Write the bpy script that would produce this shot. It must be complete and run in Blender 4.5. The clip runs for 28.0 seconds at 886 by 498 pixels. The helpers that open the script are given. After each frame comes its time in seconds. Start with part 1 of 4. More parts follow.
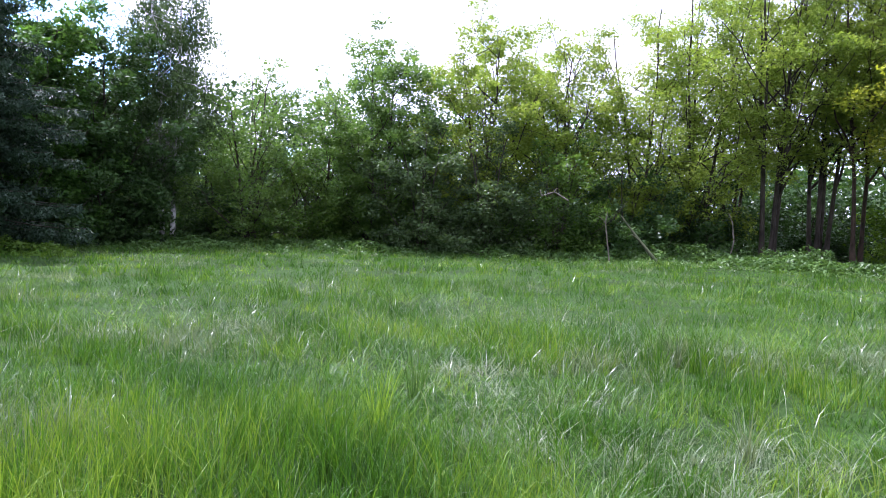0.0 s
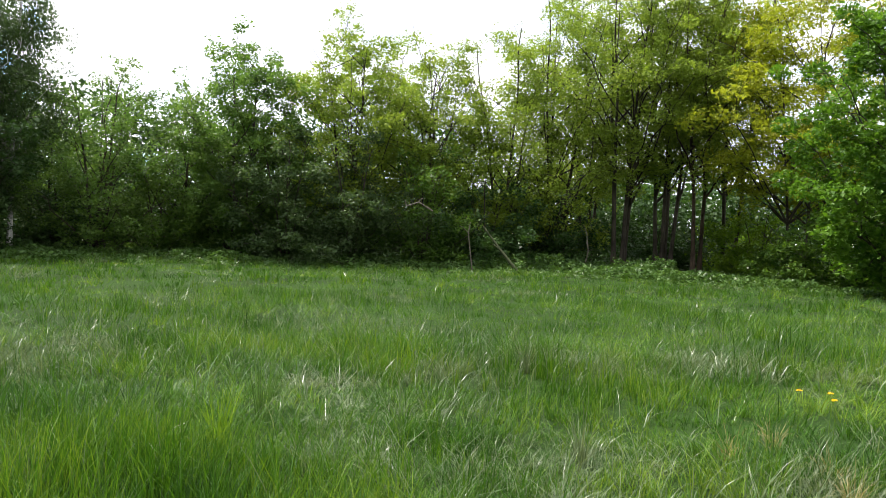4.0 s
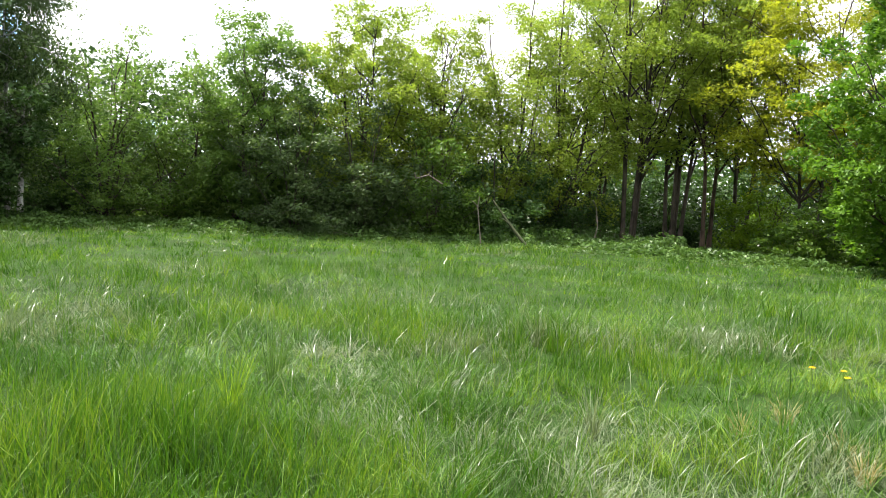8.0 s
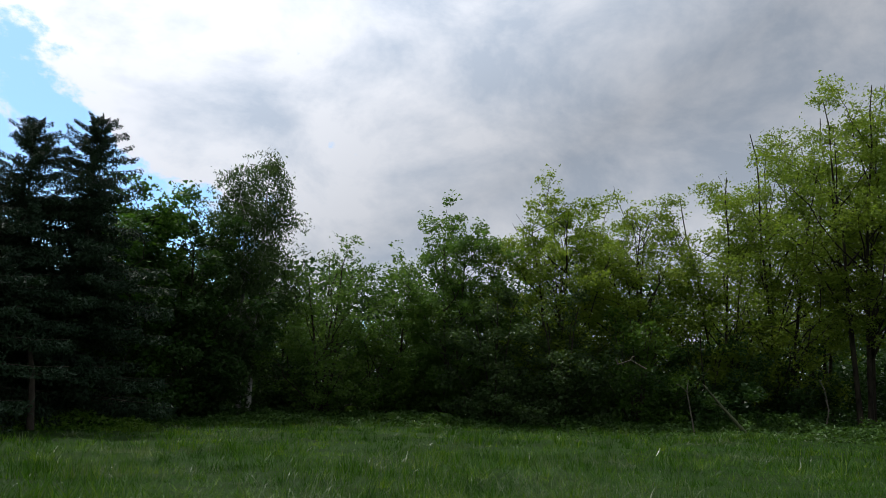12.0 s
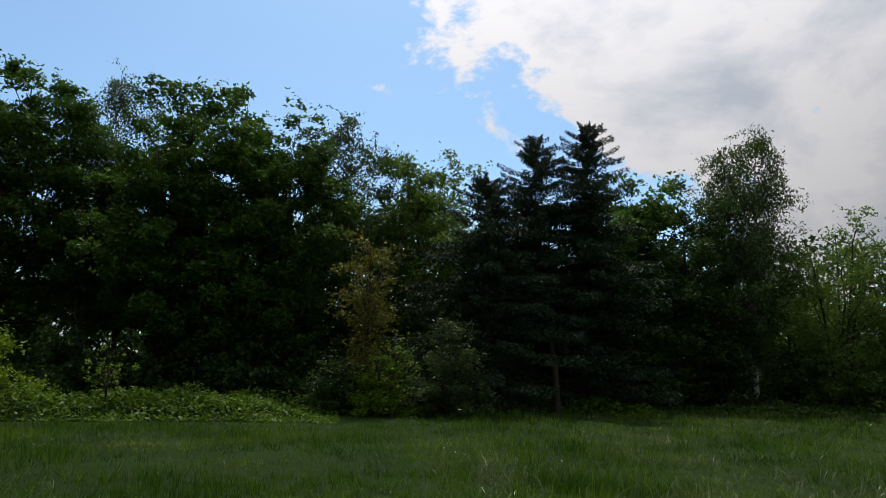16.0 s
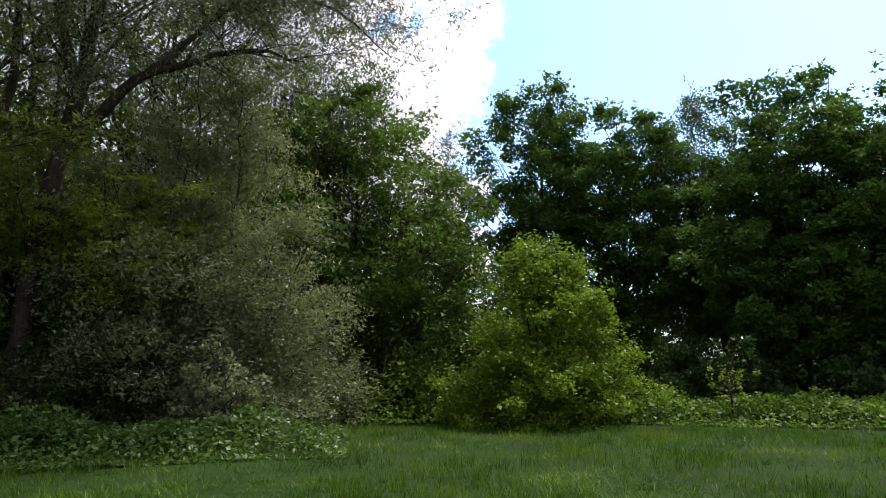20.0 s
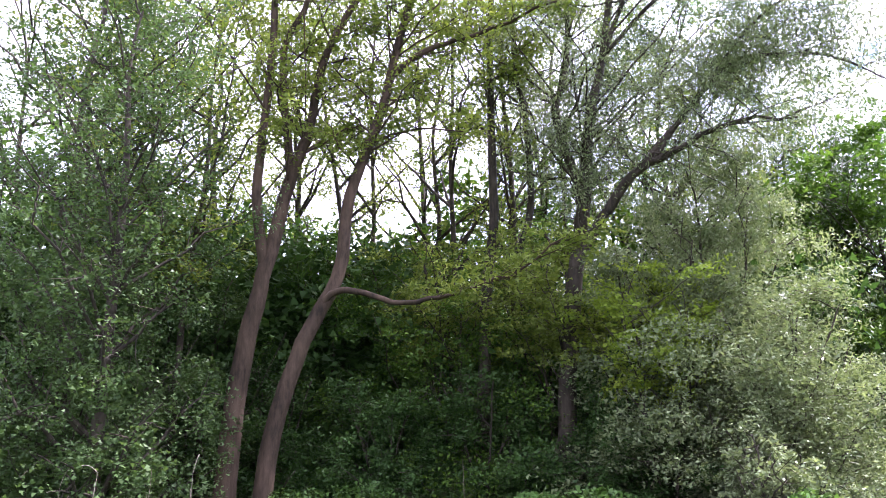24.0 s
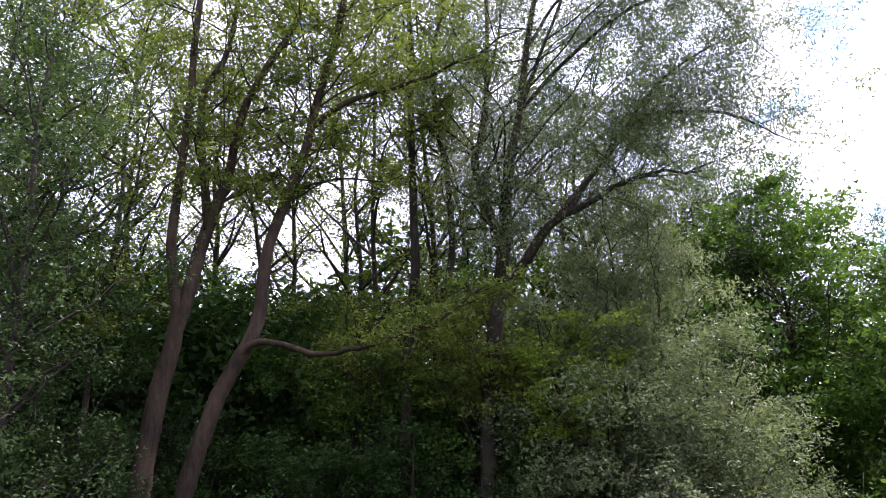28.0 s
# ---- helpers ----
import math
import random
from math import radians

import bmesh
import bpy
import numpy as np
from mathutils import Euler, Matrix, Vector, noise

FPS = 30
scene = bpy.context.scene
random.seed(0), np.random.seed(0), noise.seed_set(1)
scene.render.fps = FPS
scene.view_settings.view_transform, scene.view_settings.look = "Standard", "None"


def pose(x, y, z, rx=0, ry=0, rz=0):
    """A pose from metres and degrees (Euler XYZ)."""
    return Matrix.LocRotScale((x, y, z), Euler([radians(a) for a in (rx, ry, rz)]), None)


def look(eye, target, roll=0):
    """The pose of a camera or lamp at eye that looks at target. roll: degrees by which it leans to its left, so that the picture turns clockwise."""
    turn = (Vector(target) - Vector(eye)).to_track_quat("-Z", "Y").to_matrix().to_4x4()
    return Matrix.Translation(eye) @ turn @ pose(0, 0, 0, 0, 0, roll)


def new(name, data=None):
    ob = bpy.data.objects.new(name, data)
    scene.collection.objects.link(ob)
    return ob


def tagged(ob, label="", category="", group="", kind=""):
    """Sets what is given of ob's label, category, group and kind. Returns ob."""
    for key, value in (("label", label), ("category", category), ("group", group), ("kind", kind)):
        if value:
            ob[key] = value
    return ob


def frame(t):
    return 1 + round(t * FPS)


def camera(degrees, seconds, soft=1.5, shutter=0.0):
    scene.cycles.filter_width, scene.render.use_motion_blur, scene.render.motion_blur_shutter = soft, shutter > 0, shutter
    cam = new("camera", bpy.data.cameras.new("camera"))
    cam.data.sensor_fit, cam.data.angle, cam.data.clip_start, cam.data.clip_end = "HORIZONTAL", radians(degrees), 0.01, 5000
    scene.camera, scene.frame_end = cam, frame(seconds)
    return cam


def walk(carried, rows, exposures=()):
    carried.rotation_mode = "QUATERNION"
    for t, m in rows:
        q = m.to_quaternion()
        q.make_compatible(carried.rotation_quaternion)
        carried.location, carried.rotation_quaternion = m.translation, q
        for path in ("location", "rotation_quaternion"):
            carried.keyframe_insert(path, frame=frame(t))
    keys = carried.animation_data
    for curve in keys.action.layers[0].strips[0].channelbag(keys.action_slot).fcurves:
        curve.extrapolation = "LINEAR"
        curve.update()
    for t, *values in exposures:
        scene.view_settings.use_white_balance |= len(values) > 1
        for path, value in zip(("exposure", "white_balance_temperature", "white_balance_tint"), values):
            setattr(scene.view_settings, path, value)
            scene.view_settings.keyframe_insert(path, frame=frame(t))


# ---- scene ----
cam = camera(61.4, 28.0, soft=0.85)
EYE_HEIGHT, ARM = 1.7, 0.6      # held out in front of somebody who turns on the spot at the origin
# seconds, the camera's turn in degrees (Euler XYZ), its place in metres
PATH = [
    (0, 87.64, -1.91, 0.94, -0.010, 0.613, 1.680),
    (0.5, 88.01, -1.96, 3.28, -0.071, 0.593, 1.688),
    (1, 88.74, -1.05, 5.79, -0.117, 0.579, 1.701),
    (1.5, 88.41, -1.13, 5.11, -0.092, 0.581, 1.712),
    (2, 88.19, -2.16, 1.64, -0.021, 0.587, 1.714),
    (2.5, 87.79, -2.84, -1.83, 0.021, 0.561, 1.699),
    (3, 88.96, -2.60, -8.88, 0.149, 0.598, 1.699),
    (3.5, 88.90, -2.12, -9.59, 0.174, 0.584, 1.707),
    (5.5, 87.31, -3.20, -6.08, 0.087, 0.577, 1.696),
    (6, 86.87, -3.31, -6.04, 0.096, 0.598, 1.698),
    (6.5, 86.75, -3.57, -8.44, 0.105, 0.627, 1.688),
    (7, 86.56, -3.67, -9.20, 0.139, 0.625, 1.680),
    (7.5, 87.02, -3.26, -8.50, 0.130, 0.606, 1.680),
    (8, 86.67, -3.09, -8.46, 0.117, 0.624, 1.678),
    (8.5, 86.63, -2.93, -8.00, 0.099, 0.634, 1.685),
    (9, 87.32, -3.94, -7.95, 0.078, 0.622, 1.695),
    (9.5, 88.36, -4.42, -9.22, 0.099, 0.625, 1.701),
    (10, 92.24, -2.88, -8.90, 0.119, 0.600, 1.724),
    (10.5, 94.53, -2.14, -5.12, 0.063, 0.537, 1.763),
    (11, 97.28, -2.17, -3.15, 0.027, 0.599, 1.708),
    (11.5, 99.45, -1.61, 2.28, -0.027, 0.604, 1.704),
    (12, 100.46, -1.29, 6.39, -0.071, 0.534, 1.696),
    (12.5, 101.92, -1.97, 12.55, -0.131, 0.576, 1.701),
    (14.5, 100.05, -3.30, 28.83, -0.239, 0.527, 1.691),
    (15, 99.79, -3.19, 33.45, -0.324, 0.507, 1.702),
    (15.5, 99.67, -2.95, 38.62, -0.366, 0.465, 1.693),
    (16, 98.62, -1.84, 42.66, -0.389, 0.433, 1.691),
    (16.5, 97.75, -1.93, 47.32, -0.457, 0.444, 1.701),
    (17, 97.57, -1.59, 52.10, -0.490, 0.404, 1.701),
    (17.5, 96.52, -1.60, 56.71, -0.502, 0.368, 1.701),
    (18, 96.25, -1.44, 60.20, -0.547, 0.256, 1.699),
    (18.5, 96.50, -0.93, 66.68, -0.567, 0.225, 1.695),
    (19, 96.19, -1.03, 73.81, -0.597, 0.115, 1.701),
    (19.5, 97.00, -1.09, 79.84, -0.606, 0.130, 1.721),
    (20, 98.45, 0.52, 86.09, -0.666, 0.038, 1.708),
    (20.5, 99.43, 0.72, 92.71, -0.622, 0.020, 1.708),
    (21, 101.31, 1.73, 100.19, -0.619, -0.083, 1.703),
    (21.5, 101.56, 1.95, 106.11, -0.550, -0.219, 1.691),
    (22, 101.28, 1.73, 113.24, -0.482, -0.274, 1.703),
    (22.5, 100.37, 2.53, 119.29, -0.362, -0.375, 1.684),
    (24.5, 107.72, 2.29, 123.67, -0.545, -0.396, 1.703),
    (25, 111.22, 4.92, 120.46, -0.480, -0.346, 1.703),
    (25.5, 109.23, 4.08, 116.84, -0.512, -0.297, 1.696),
    (26, 108.77, 3.61, 115.80, -0.551, -0.267, 1.695),
    (26.5, 110.81, 3.02, 114.80, -0.486, -0.249, 1.691),
    (27, 112.97, 3.79, 114.80, -0.548, -0.258, 1.707),
    (27.5, 111.66, 4.12, 116.92, -0.568, -0.278, 1.709),
    (28, 108.85, 3.29, 117.99, -0.545, -0.294, 1.705),
]

# seconds, stops, and the white balance
EXPOSURES = [(0, 1.95, 5450, 36), (1, 1.75, 5650, 28), (3, 1.4, 6400, 15), (5.5, 1.55, 6500, 14), (7, 1.75, 6550, 14), (8, 2.05, 6550, 16), (9, 2.25, 6550, 16), (10, 1.95, 6450, 14), (11, 0.85, 6100, 9),
             (12, -0.25, 6100, 12), (14.5, -0.7, 6200, 13), (15, -0.7, 6450, 14), (16, -0.55, 6500, 14), (17, 0.0, 6450, 22), (18, 0.32, 6350, 26), (19, 0.58, 6350, 24), (20, 0.55, 6350, 24),
             (21.5, 0.65, 6250, 28), (22.5, 1.35, 6000, 24), (24.5, 2.85, 5700, 38), (26, 2.4, 5600, 40), (27, 2.0, 5600, 40), (28, 1.55, 5800, 34)]
walk(cam, [(t, pose(x, y, z, rx, ry, rz)) for t, rx, ry, rz, x, y, z in PATH], EXPOSURES)

# ---- sky and sun ----
SUN_BEARING, SUN_HEIGHT = 45.0, 60.0      # degrees to the left of +y, degrees up


def toward(bearing, rise):
    b, r = radians(bearing), radians(rise)
    return Vector((-math.sin(b) * math.cos(r), math.cos(b) * math.cos(r), math.sin(r)))


def node(tree, kind, x=0, y=0, **sets):
    n = tree.nodes.new(kind)
    n.location = (x, y)
    for key, value in sets.items():
        n.inputs[key.replace("_", " ")].default_value = value
    return n


def make_world():
    world = bpy.data.worlds.new("sky")
    scene.world = world
    world.use_nodes = True
    tree = world.node_tree
    tree.nodes.clear()
    out = node(tree, "ShaderNodeOutputWorld")
    blue = node(tree, "ShaderNodeBackground", Strength=0.15)
    sky = node(tree, "ShaderNodeTexSky")
    sky.sky_type, sky.sun_disc = "NISHITA", False
    sky.ozone_density, sky.dust_density = 0.4, 1.6
    sky.sun_elevation, sky.sun_rotation = radians(SUN_HEIGHT), radians(-SUN_BEARING)
    haze = node(tree, "ShaderNodeMix")
    haze.data_type, haze.blend_type = "RGBA", "MULTIPLY"
    haze.inputs["Factor"].default_value, haze.inputs["B"].default_value = 1.0, (0.86, 1.20, 1.36, 1)
    tree.links.new(sky.outputs[0], haze.inputs["A"])
    tree.links.new(haze.outputs["Result"], blue.inputs[0])
    where = node(tree, "ShaderNodeTexCoord")
    flat = node(tree, "ShaderNodeVectorMath")
    flat.operation = "MULTIPLY"
    flat.inputs[1].default_value = (1.0, 1.0, 1.5)
    tree.links.new(where.outputs["Generated"], flat.inputs[0])
    billow = node(tree, "ShaderNodeTexNoise", Scale=5.0, Detail=9.0, Roughness=0.60, Distortion=0.25)
    tree.links.new(flat.outputs[0], billow.inputs["Vector"])
    # the open blue stretch of the sky, between a slanting bank of cloud and the clouds over the willows
    sides = []
    for way in (toward(41, 27).cross(toward(26, 12)).normalized(), toward(-6, 0)):
        dot = node(tree, "ShaderNodeVectorMath")
        dot.operation = "DOT_PRODUCT"
        dot.inputs[1].default_value = way if way.dot(toward(60, 20)) > 0 else -way
        tree.links.new(where.outputs["Generated"], dot.inputs[0])
        sides.append(dot)
    least = node(tree, "ShaderNodeMath")
    least.operation = "MINIMUM"
    for k in range(2):
        tree.links.new(sides[k].outputs["Value"], least.inputs[k])
    gap = node(tree, "ShaderNodeMapRange")
    gap.inputs["From Min"].default_value, gap.inputs["From Max"].default_value = -0.14, 0.14
    gap.inputs["To Min"].default_value, gap.inputs["To Max"].default_value = 0.20, -0.19
    tree.links.new(least.outputs[0], gap.inputs["Value"])
    total = node(tree, "ShaderNodeMath")
    total.operation = "ADD"
    tree.links.new(billow.outputs["Fac"], total.inputs[0])
    tree.links.new(gap.outputs[0], total.inputs[1])
    mask = node(tree, "ShaderNodeMapRange")
    mask.interpolation_type = "SMOOTHSTEP"
    mask.inputs["From Min"].default_value, mask.inputs["From Max"].default_value = 0.47, 0.545
    tree.links.new(total.outputs[0], mask.inputs["Value"])
    # grey undersides where the cloud is thick
    thick = node(tree, "ShaderNodeMapRange")
    thick.inputs["From Min"].default_value, thick.inputs["From Max"].default_value = 0.59, 0.82
    tree.links.new(total.outputs[0], thick.inputs["Value"])
    shade = node(tree, "ShaderNodeMix")
    shade.data_type = "RGBA"
    shade.inputs["A"].default_value, shade.inputs["B"].default_value = (0.98, 0.99, 1.0, 1), (0.62, 0.69, 0.77, 1)
    tree.links.new(thick.outputs[0], shade.inputs["Factor"])
    near = node(tree, "ShaderNodeVectorMath")
    near.operation = "DOT_PRODUCT"
    near.inputs[1].default_value = toward(SUN_BEARING, SUN_HEIGHT)
    tree.links.new(where.outputs["Generated"], near.inputs[0])
    lit = node(tree, "ShaderNodeMapRange")
    lit.inputs["From Min"].default_value, lit.inputs["From Max"].default_value = 0.58, 0.95
    lit.inputs["To Min"].default_value, lit.inputs["To Max"].default_value = 0.60, 1.8
    tree.links.new(near.outputs["Value"], lit.inputs["Value"])
    # clouds pale towards the horizon, all round
    apart = node(tree, "ShaderNodeSeparateXYZ")
    tree.links.new(where.outputs["Generated"], apart.inputs[0])
    low = node(tree, "ShaderNodeMapRange")
    low.inputs["From Min"].default_value, low.inputs["From Max"].default_value = 0.06, 0.34
    low.inputs["To Min"].default_value, low.inputs["To Max"].default_value = 0.26, 0.0
    tree.links.new(apart.outputs["Z"], low.inputs["Value"])
    glow = node(tree, "ShaderNodeMath")
    glow.operation = "ADD"
    tree.links.new(lit.outputs[0], glow.inputs[0])
    tree.links.new(low.outputs[0], glow.inputs[1])
    cloud = node(tree, "ShaderNodeBackground")
    tree.links.new(glow.outputs[0], cloud.inputs["Strength"])
    tree.links.new(shade.outputs["Result"], cloud.inputs[0])
    both = node(tree, "ShaderNodeMixShader")
    tree.links.new(mask.outputs[0], both.inputs[0])
    tree.links.new(blue.outputs[0], both.inputs[1])
    tree.links.new(cloud.outputs[0], both.inputs[2])
    tree.links.new(both.outputs[0], out.inputs[0])


make_world()
sun = new("sun", bpy.data.lights.new("sun", "SUN"))
sun.data.energy, sun.data.angle, sun.data.color = 3.9, radians(0.6), (1.0, 0.95, 0.86)
sun.matrix_world = look((0, 0, 0), -toward(SUN_BEARING, SUN_HEIGHT))


# ---- materials ----
def material(name):
    m = bpy.data.materials.new(name)
    m.use_nodes = True
    m.node_tree.nodes.clear()
    return m, m.node_tree


def ramp(tree, stops):
    r = node(tree, "ShaderNodeValToRGB")
    while len(r.color_ramp.elements) < len(stops):
        r.color_ramp.elements.new(0.5)
    for e, (p, c) in zip(r.color_ramp.elements, stops):
        e.position, e.color = p, (*c, 1)
    return r


def leaf_material(name, dark, mid, light, glow=0.42, rough=0.5, patch=0.55, own=0.5):
    """Leaves: each its own shade, clumps differ, and light passes through."""
    m, tree = material(name)
    out = node(tree, "ShaderNodeOutputMaterial")
    geo = node(tree, "ShaderNodeNewGeometry")
    big = node(tree, "ShaderNodeTexNoise", Scale=patch, Detail=3.0)
    tree.links.new(geo.outputs["Position"], big.inputs["Vector"])
    mix = node(tree, "ShaderNodeMath")
    mix.operation = "MULTIPLY_ADD"
    mix.inputs[1].default_value = own
    tree.links.new(geo.outputs["Random Per Island"], mix.inputs[0])
    half = node(tree, "ShaderNodeMapRange")
    half.inputs["From Min"].default_value, half.inputs["From Max"].default_value = 0.3, 0.7
    half.inputs["To Max"].default_value = 1 - own
    tree.links.new(big.outputs["Fac"], half.inputs["Value"])
    tree.links.new(half.outputs[0], mix.inputs[2])
    colour = ramp(tree, [(0.0, dark), (0.5, mid), (1.0, light)])
    tree.links.new(mix.outputs[0], colour.inputs[0])
    body = node(tree, "ShaderNodeBsdfPrincipled", Roughness=rough)
    body.inputs["Specular IOR Level"].default_value = 0.16
    tree.links.new(colour.outputs[0], body.inputs["Base Color"])
    warm = node(tree, "ShaderNodeMix")
    warm.data_type, warm.blend_type = "RGBA", "MULTIPLY"
    warm.inputs["Factor"].default_value = 1.0
    warm.inputs["B"].default_value = (1.08, 1.10, 0.62, 1)
    tree.links.new(colour.outputs[0], warm.inputs["A"])
    thin = node(tree, "ShaderNodeBsdfTranslucent")
    tree.links.new(warm.outputs["Result"], thin.inputs[0])
    both = node(tree, "ShaderNodeMixShader")
    both.inputs[0].default_value = glow
    tree.links.new(body.outputs[0], both.inputs[1])
    tree.links.new(thin.outputs[0], both.inputs[2])
    tree.links.new(both.outputs[0], out.inputs[0])
    return m


def bark_material(name, dark, light, scale=9.0, stretch=0.25, bump=0.6):
    m, tree = material(name)
    out = node(tree, "ShaderNodeOutputMaterial")
    geo = node(tree, "ShaderNodeNewGeometry")
    squash = node(tree, "ShaderNodeVectorMath")
    squash.operation = "MULTIPLY"
    squash.inputs[1].default_value = (1, 1, stretch)
    tree.links.new(geo.outputs["Position"], squash.inputs[0])
    grain = node(tree, "ShaderNodeTexNoise", Scale=scale, Detail=6.0, Roughness=0.65)
    tree.links.new(squash.outputs[0], grain.inputs["Vector"])
    wide = node(tree, "ShaderNodeTexNoise", Scale=1.1, Detail=3.0)
    tree.links.new(geo.outputs["Position"], wide.inputs["Vector"])
    mean = node(tree, "ShaderNodeMath")
    mean.operation = "ADD"
    tree.links.new(grain.outputs["Fac"], mean.inputs[0])
    tree.links.new(wide.outputs["Fac"], mean.inputs[1])
    colour = ramp(tree, [(0.36, dark), (0.62, light)])
    half = node(tree, "ShaderNodeMath")
    half.operation = "MULTIPLY"
    half.inputs[1].default_value = 0.5
    tree.links.new(mean.outputs[0], half.inputs[0])
    tree.links.new(half.outputs[0], colour.inputs[0])
    body = node(tree, "ShaderNodeBsdfPrincipled", Roughness=0.9)
    body.inputs["Specular IOR Level"].default_value = 0.2
    tree.links.new(colour.outputs[0], body.inputs["Base Color"])
    relief = node(tree, "ShaderNodeBump", Strength=bump, Distance=0.03)
    tree.links.new(grain.outputs["Fac"], relief.inputs["Height"])
    tree.links.new(relief.outputs[0], body.inputs["Normal"])
    tree.links.new(body.outputs[0], out.inputs[0])
    return m


def ground_material():
    m, tree = material("meadow_soil")
    out = node(tree, "ShaderNodeOutputMaterial")
    geo = node(tree, "ShaderNodeNewGeometry")
    fine = node(tree, "ShaderNodeTexNoise", Scale=7.0, Detail=8.0, Roughness=0.7)
    wide = node(tree, "ShaderNodeTexNoise", Scale=0.35, Detail=4.0)
    for n in (fine, wide):
        tree.links.new(geo.outputs["Position"], n.inputs["Vector"])
    colour = ramp(tree, [(0.3, (0.007, 0.015, 0.002)), (0.55, (0.016, 0.040, 0.004)), (0.75, (0.032, 0.060, 0.008))])
    add = node(tree, "ShaderNodeMath")
    add.operation = "ADD"
    tree.links.new(fine.outputs["Fac"], add.inputs[0])
    tree.links.new(wide.outputs["Fac"], add.inputs[1])
    half = node(tree, "ShaderNodeMath")
    half.operation = "MULTIPLY"
    half.inputs[1].default_value = 0.5
    tree.links.new(add.outputs[0], half.inputs[0])
    tree.links.new(half.outputs[0], colour.inputs[0])
    body = node(tree, "ShaderNodeBsdfPrincipled", Roughness=0.95)
    body.inputs["Specular IOR Level"].default_value = 0.1
    tree.links.new(colour.outputs[0], body.inputs["Base Color"])
    relief = node(tree, "ShaderNodeBump", Strength=0.8, Distance=0.08)
    tree.links.new(fine.outputs["Fac"], relief.inputs["Height"])
    tree.links.new(relief.outputs[0], body.inputs["Normal"])
    tree.links.new(body.outputs[0], out.inputs[0])
    return m


SOIL = ground_material()
GRASS = leaf_material("meadow_grass", (0.005, 0.022, 0.002), (0.038, 0.109, 0.006), (0.178, 0.256, 0.022), 0.36, 0.5, 0.6, 0.44)
SILVER_GRASS = leaf_material("bent_silvery_grass", (0.050, 0.085, 0.030), (0.100, 0.138, 0.064), (0.180, 0.212, 0.130), 0.30, 0.28, 0.9)
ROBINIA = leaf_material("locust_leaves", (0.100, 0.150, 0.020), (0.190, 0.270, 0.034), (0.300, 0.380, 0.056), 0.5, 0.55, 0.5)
# locust leaves again, darker and greyer: the willow corner's shade put into colour
SHADE_TONED_LOCUST = leaf_material("shade_toned_locust_leaves", (0.070, 0.105, 0.020), (0.135, 0.180, 0.034), (0.235, 0.275, 0.055), 0.45, 0.55, 0.5)
GOLDEN = leaf_material("golden_leaves", (0.148, 0.170, 0.013), (0.262, 0.295, 0.019), (0.350, 0.390, 0.035), 0.5, 0.55, 0.5)
FRESH = leaf_material("fresh_green_leaves", (0.050, 0.104, 0.020), (0.096, 0.176, 0.034), (0.156, 0.246, 0.060), 0.48, 0.5, 0.6)
HAZEL = leaf_material("hazel_leaves", (0.050, 0.102, 0.008), (0.112, 0.200, 0.012), (0.190, 0.300, 0.026), 0.42, 0.5, 0.8)
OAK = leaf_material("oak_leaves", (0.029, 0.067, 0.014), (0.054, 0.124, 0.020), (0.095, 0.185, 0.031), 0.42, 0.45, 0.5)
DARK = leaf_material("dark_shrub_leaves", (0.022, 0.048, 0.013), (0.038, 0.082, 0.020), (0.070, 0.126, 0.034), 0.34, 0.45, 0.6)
BIRCH = leaf_material("birch_leaves", (0.036, 0.066, 0.022), (0.060, 0.102, 0.034), (0.096, 0.146, 0.054), 0.4, 0.45, 0.6)
WILLOW = leaf_material("willow_leaves", (0.081, 0.103, 0.048), (0.149, 0.190, 0.092), (0.276, 0.322, 0.178), 0.38, 0.42, 0.7)
RUSSET = leaf_material("russet_young_leaves", (0.066, 0.074, 0.014), (0.124, 0.130, 0.022), (0.205, 0.205, 0.036), 0.45, 0.5, 0.8)
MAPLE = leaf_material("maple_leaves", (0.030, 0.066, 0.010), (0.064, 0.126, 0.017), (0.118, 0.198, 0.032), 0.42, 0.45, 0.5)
NEEDLES = leaf_material("spruce_needles", (0.011, 0.025, 0.014), (0.021, 0.044, 0.021), (0.040, 0.069, 0.034), 0.08, 0.6, 0.7)
# a brighter copy of the oak leaves, with sunlight put into the colour
SUN_TONED_OAK = leaf_material("sun_toned_oak_leaves", (0.036, 0.092, 0.008), (0.076, 0.164, 0.013), (0.128, 0.240, 0.028), 0.46, 0.5, 0.5)
BRAMBLE = leaf_material("bramble_leaves", (0.046, 0.100, 0.013), (0.092, 0.178, 0.020), (0.152, 0.250, 0.042), 0.42, 0.5, 0.7)
NETTLE = leaf_material("nettle_leaves", (0.030, 0.068, 0.014), (0.060, 0.120, 0.026), (0.108, 0.188, 0.050), 0.35, 0.42, 0.8)
BARK = bark_material("grey_brown_bark", (0.016, 0.013, 0.010), (0.070, 0.057, 0.043))
RED_BARK = bark_material("reddish_bark", (0.018, 0.013, 0.009), (0.080, 0.054, 0.037))
MOSSY = bark_material("mossy_dead_wood", (0.022, 0.030, 0.012), (0.070, 0.078, 0.036), 10.0, 0.4, 0.5)
BIRCH_BARK = bark_material("white_birch_bark", (0.06, 0.055, 0.05), (0.55, 0.53, 0.49), 5.0, 1.6, 0.3)
DEAD_WOOD = bark_material("bleached_dead_wood", (0.07, 0.06, 0.045), (0.19, 0.165, 0.13), 12.0, 0.3, 0.4)


# ---- mesh making ----
def true_bearing(bearing):
    """From bearings counted along the pan to bearings round the origin."""
    return 0.93 + 0.9874 * bearing - 8.9e-5 * bearing * bearing


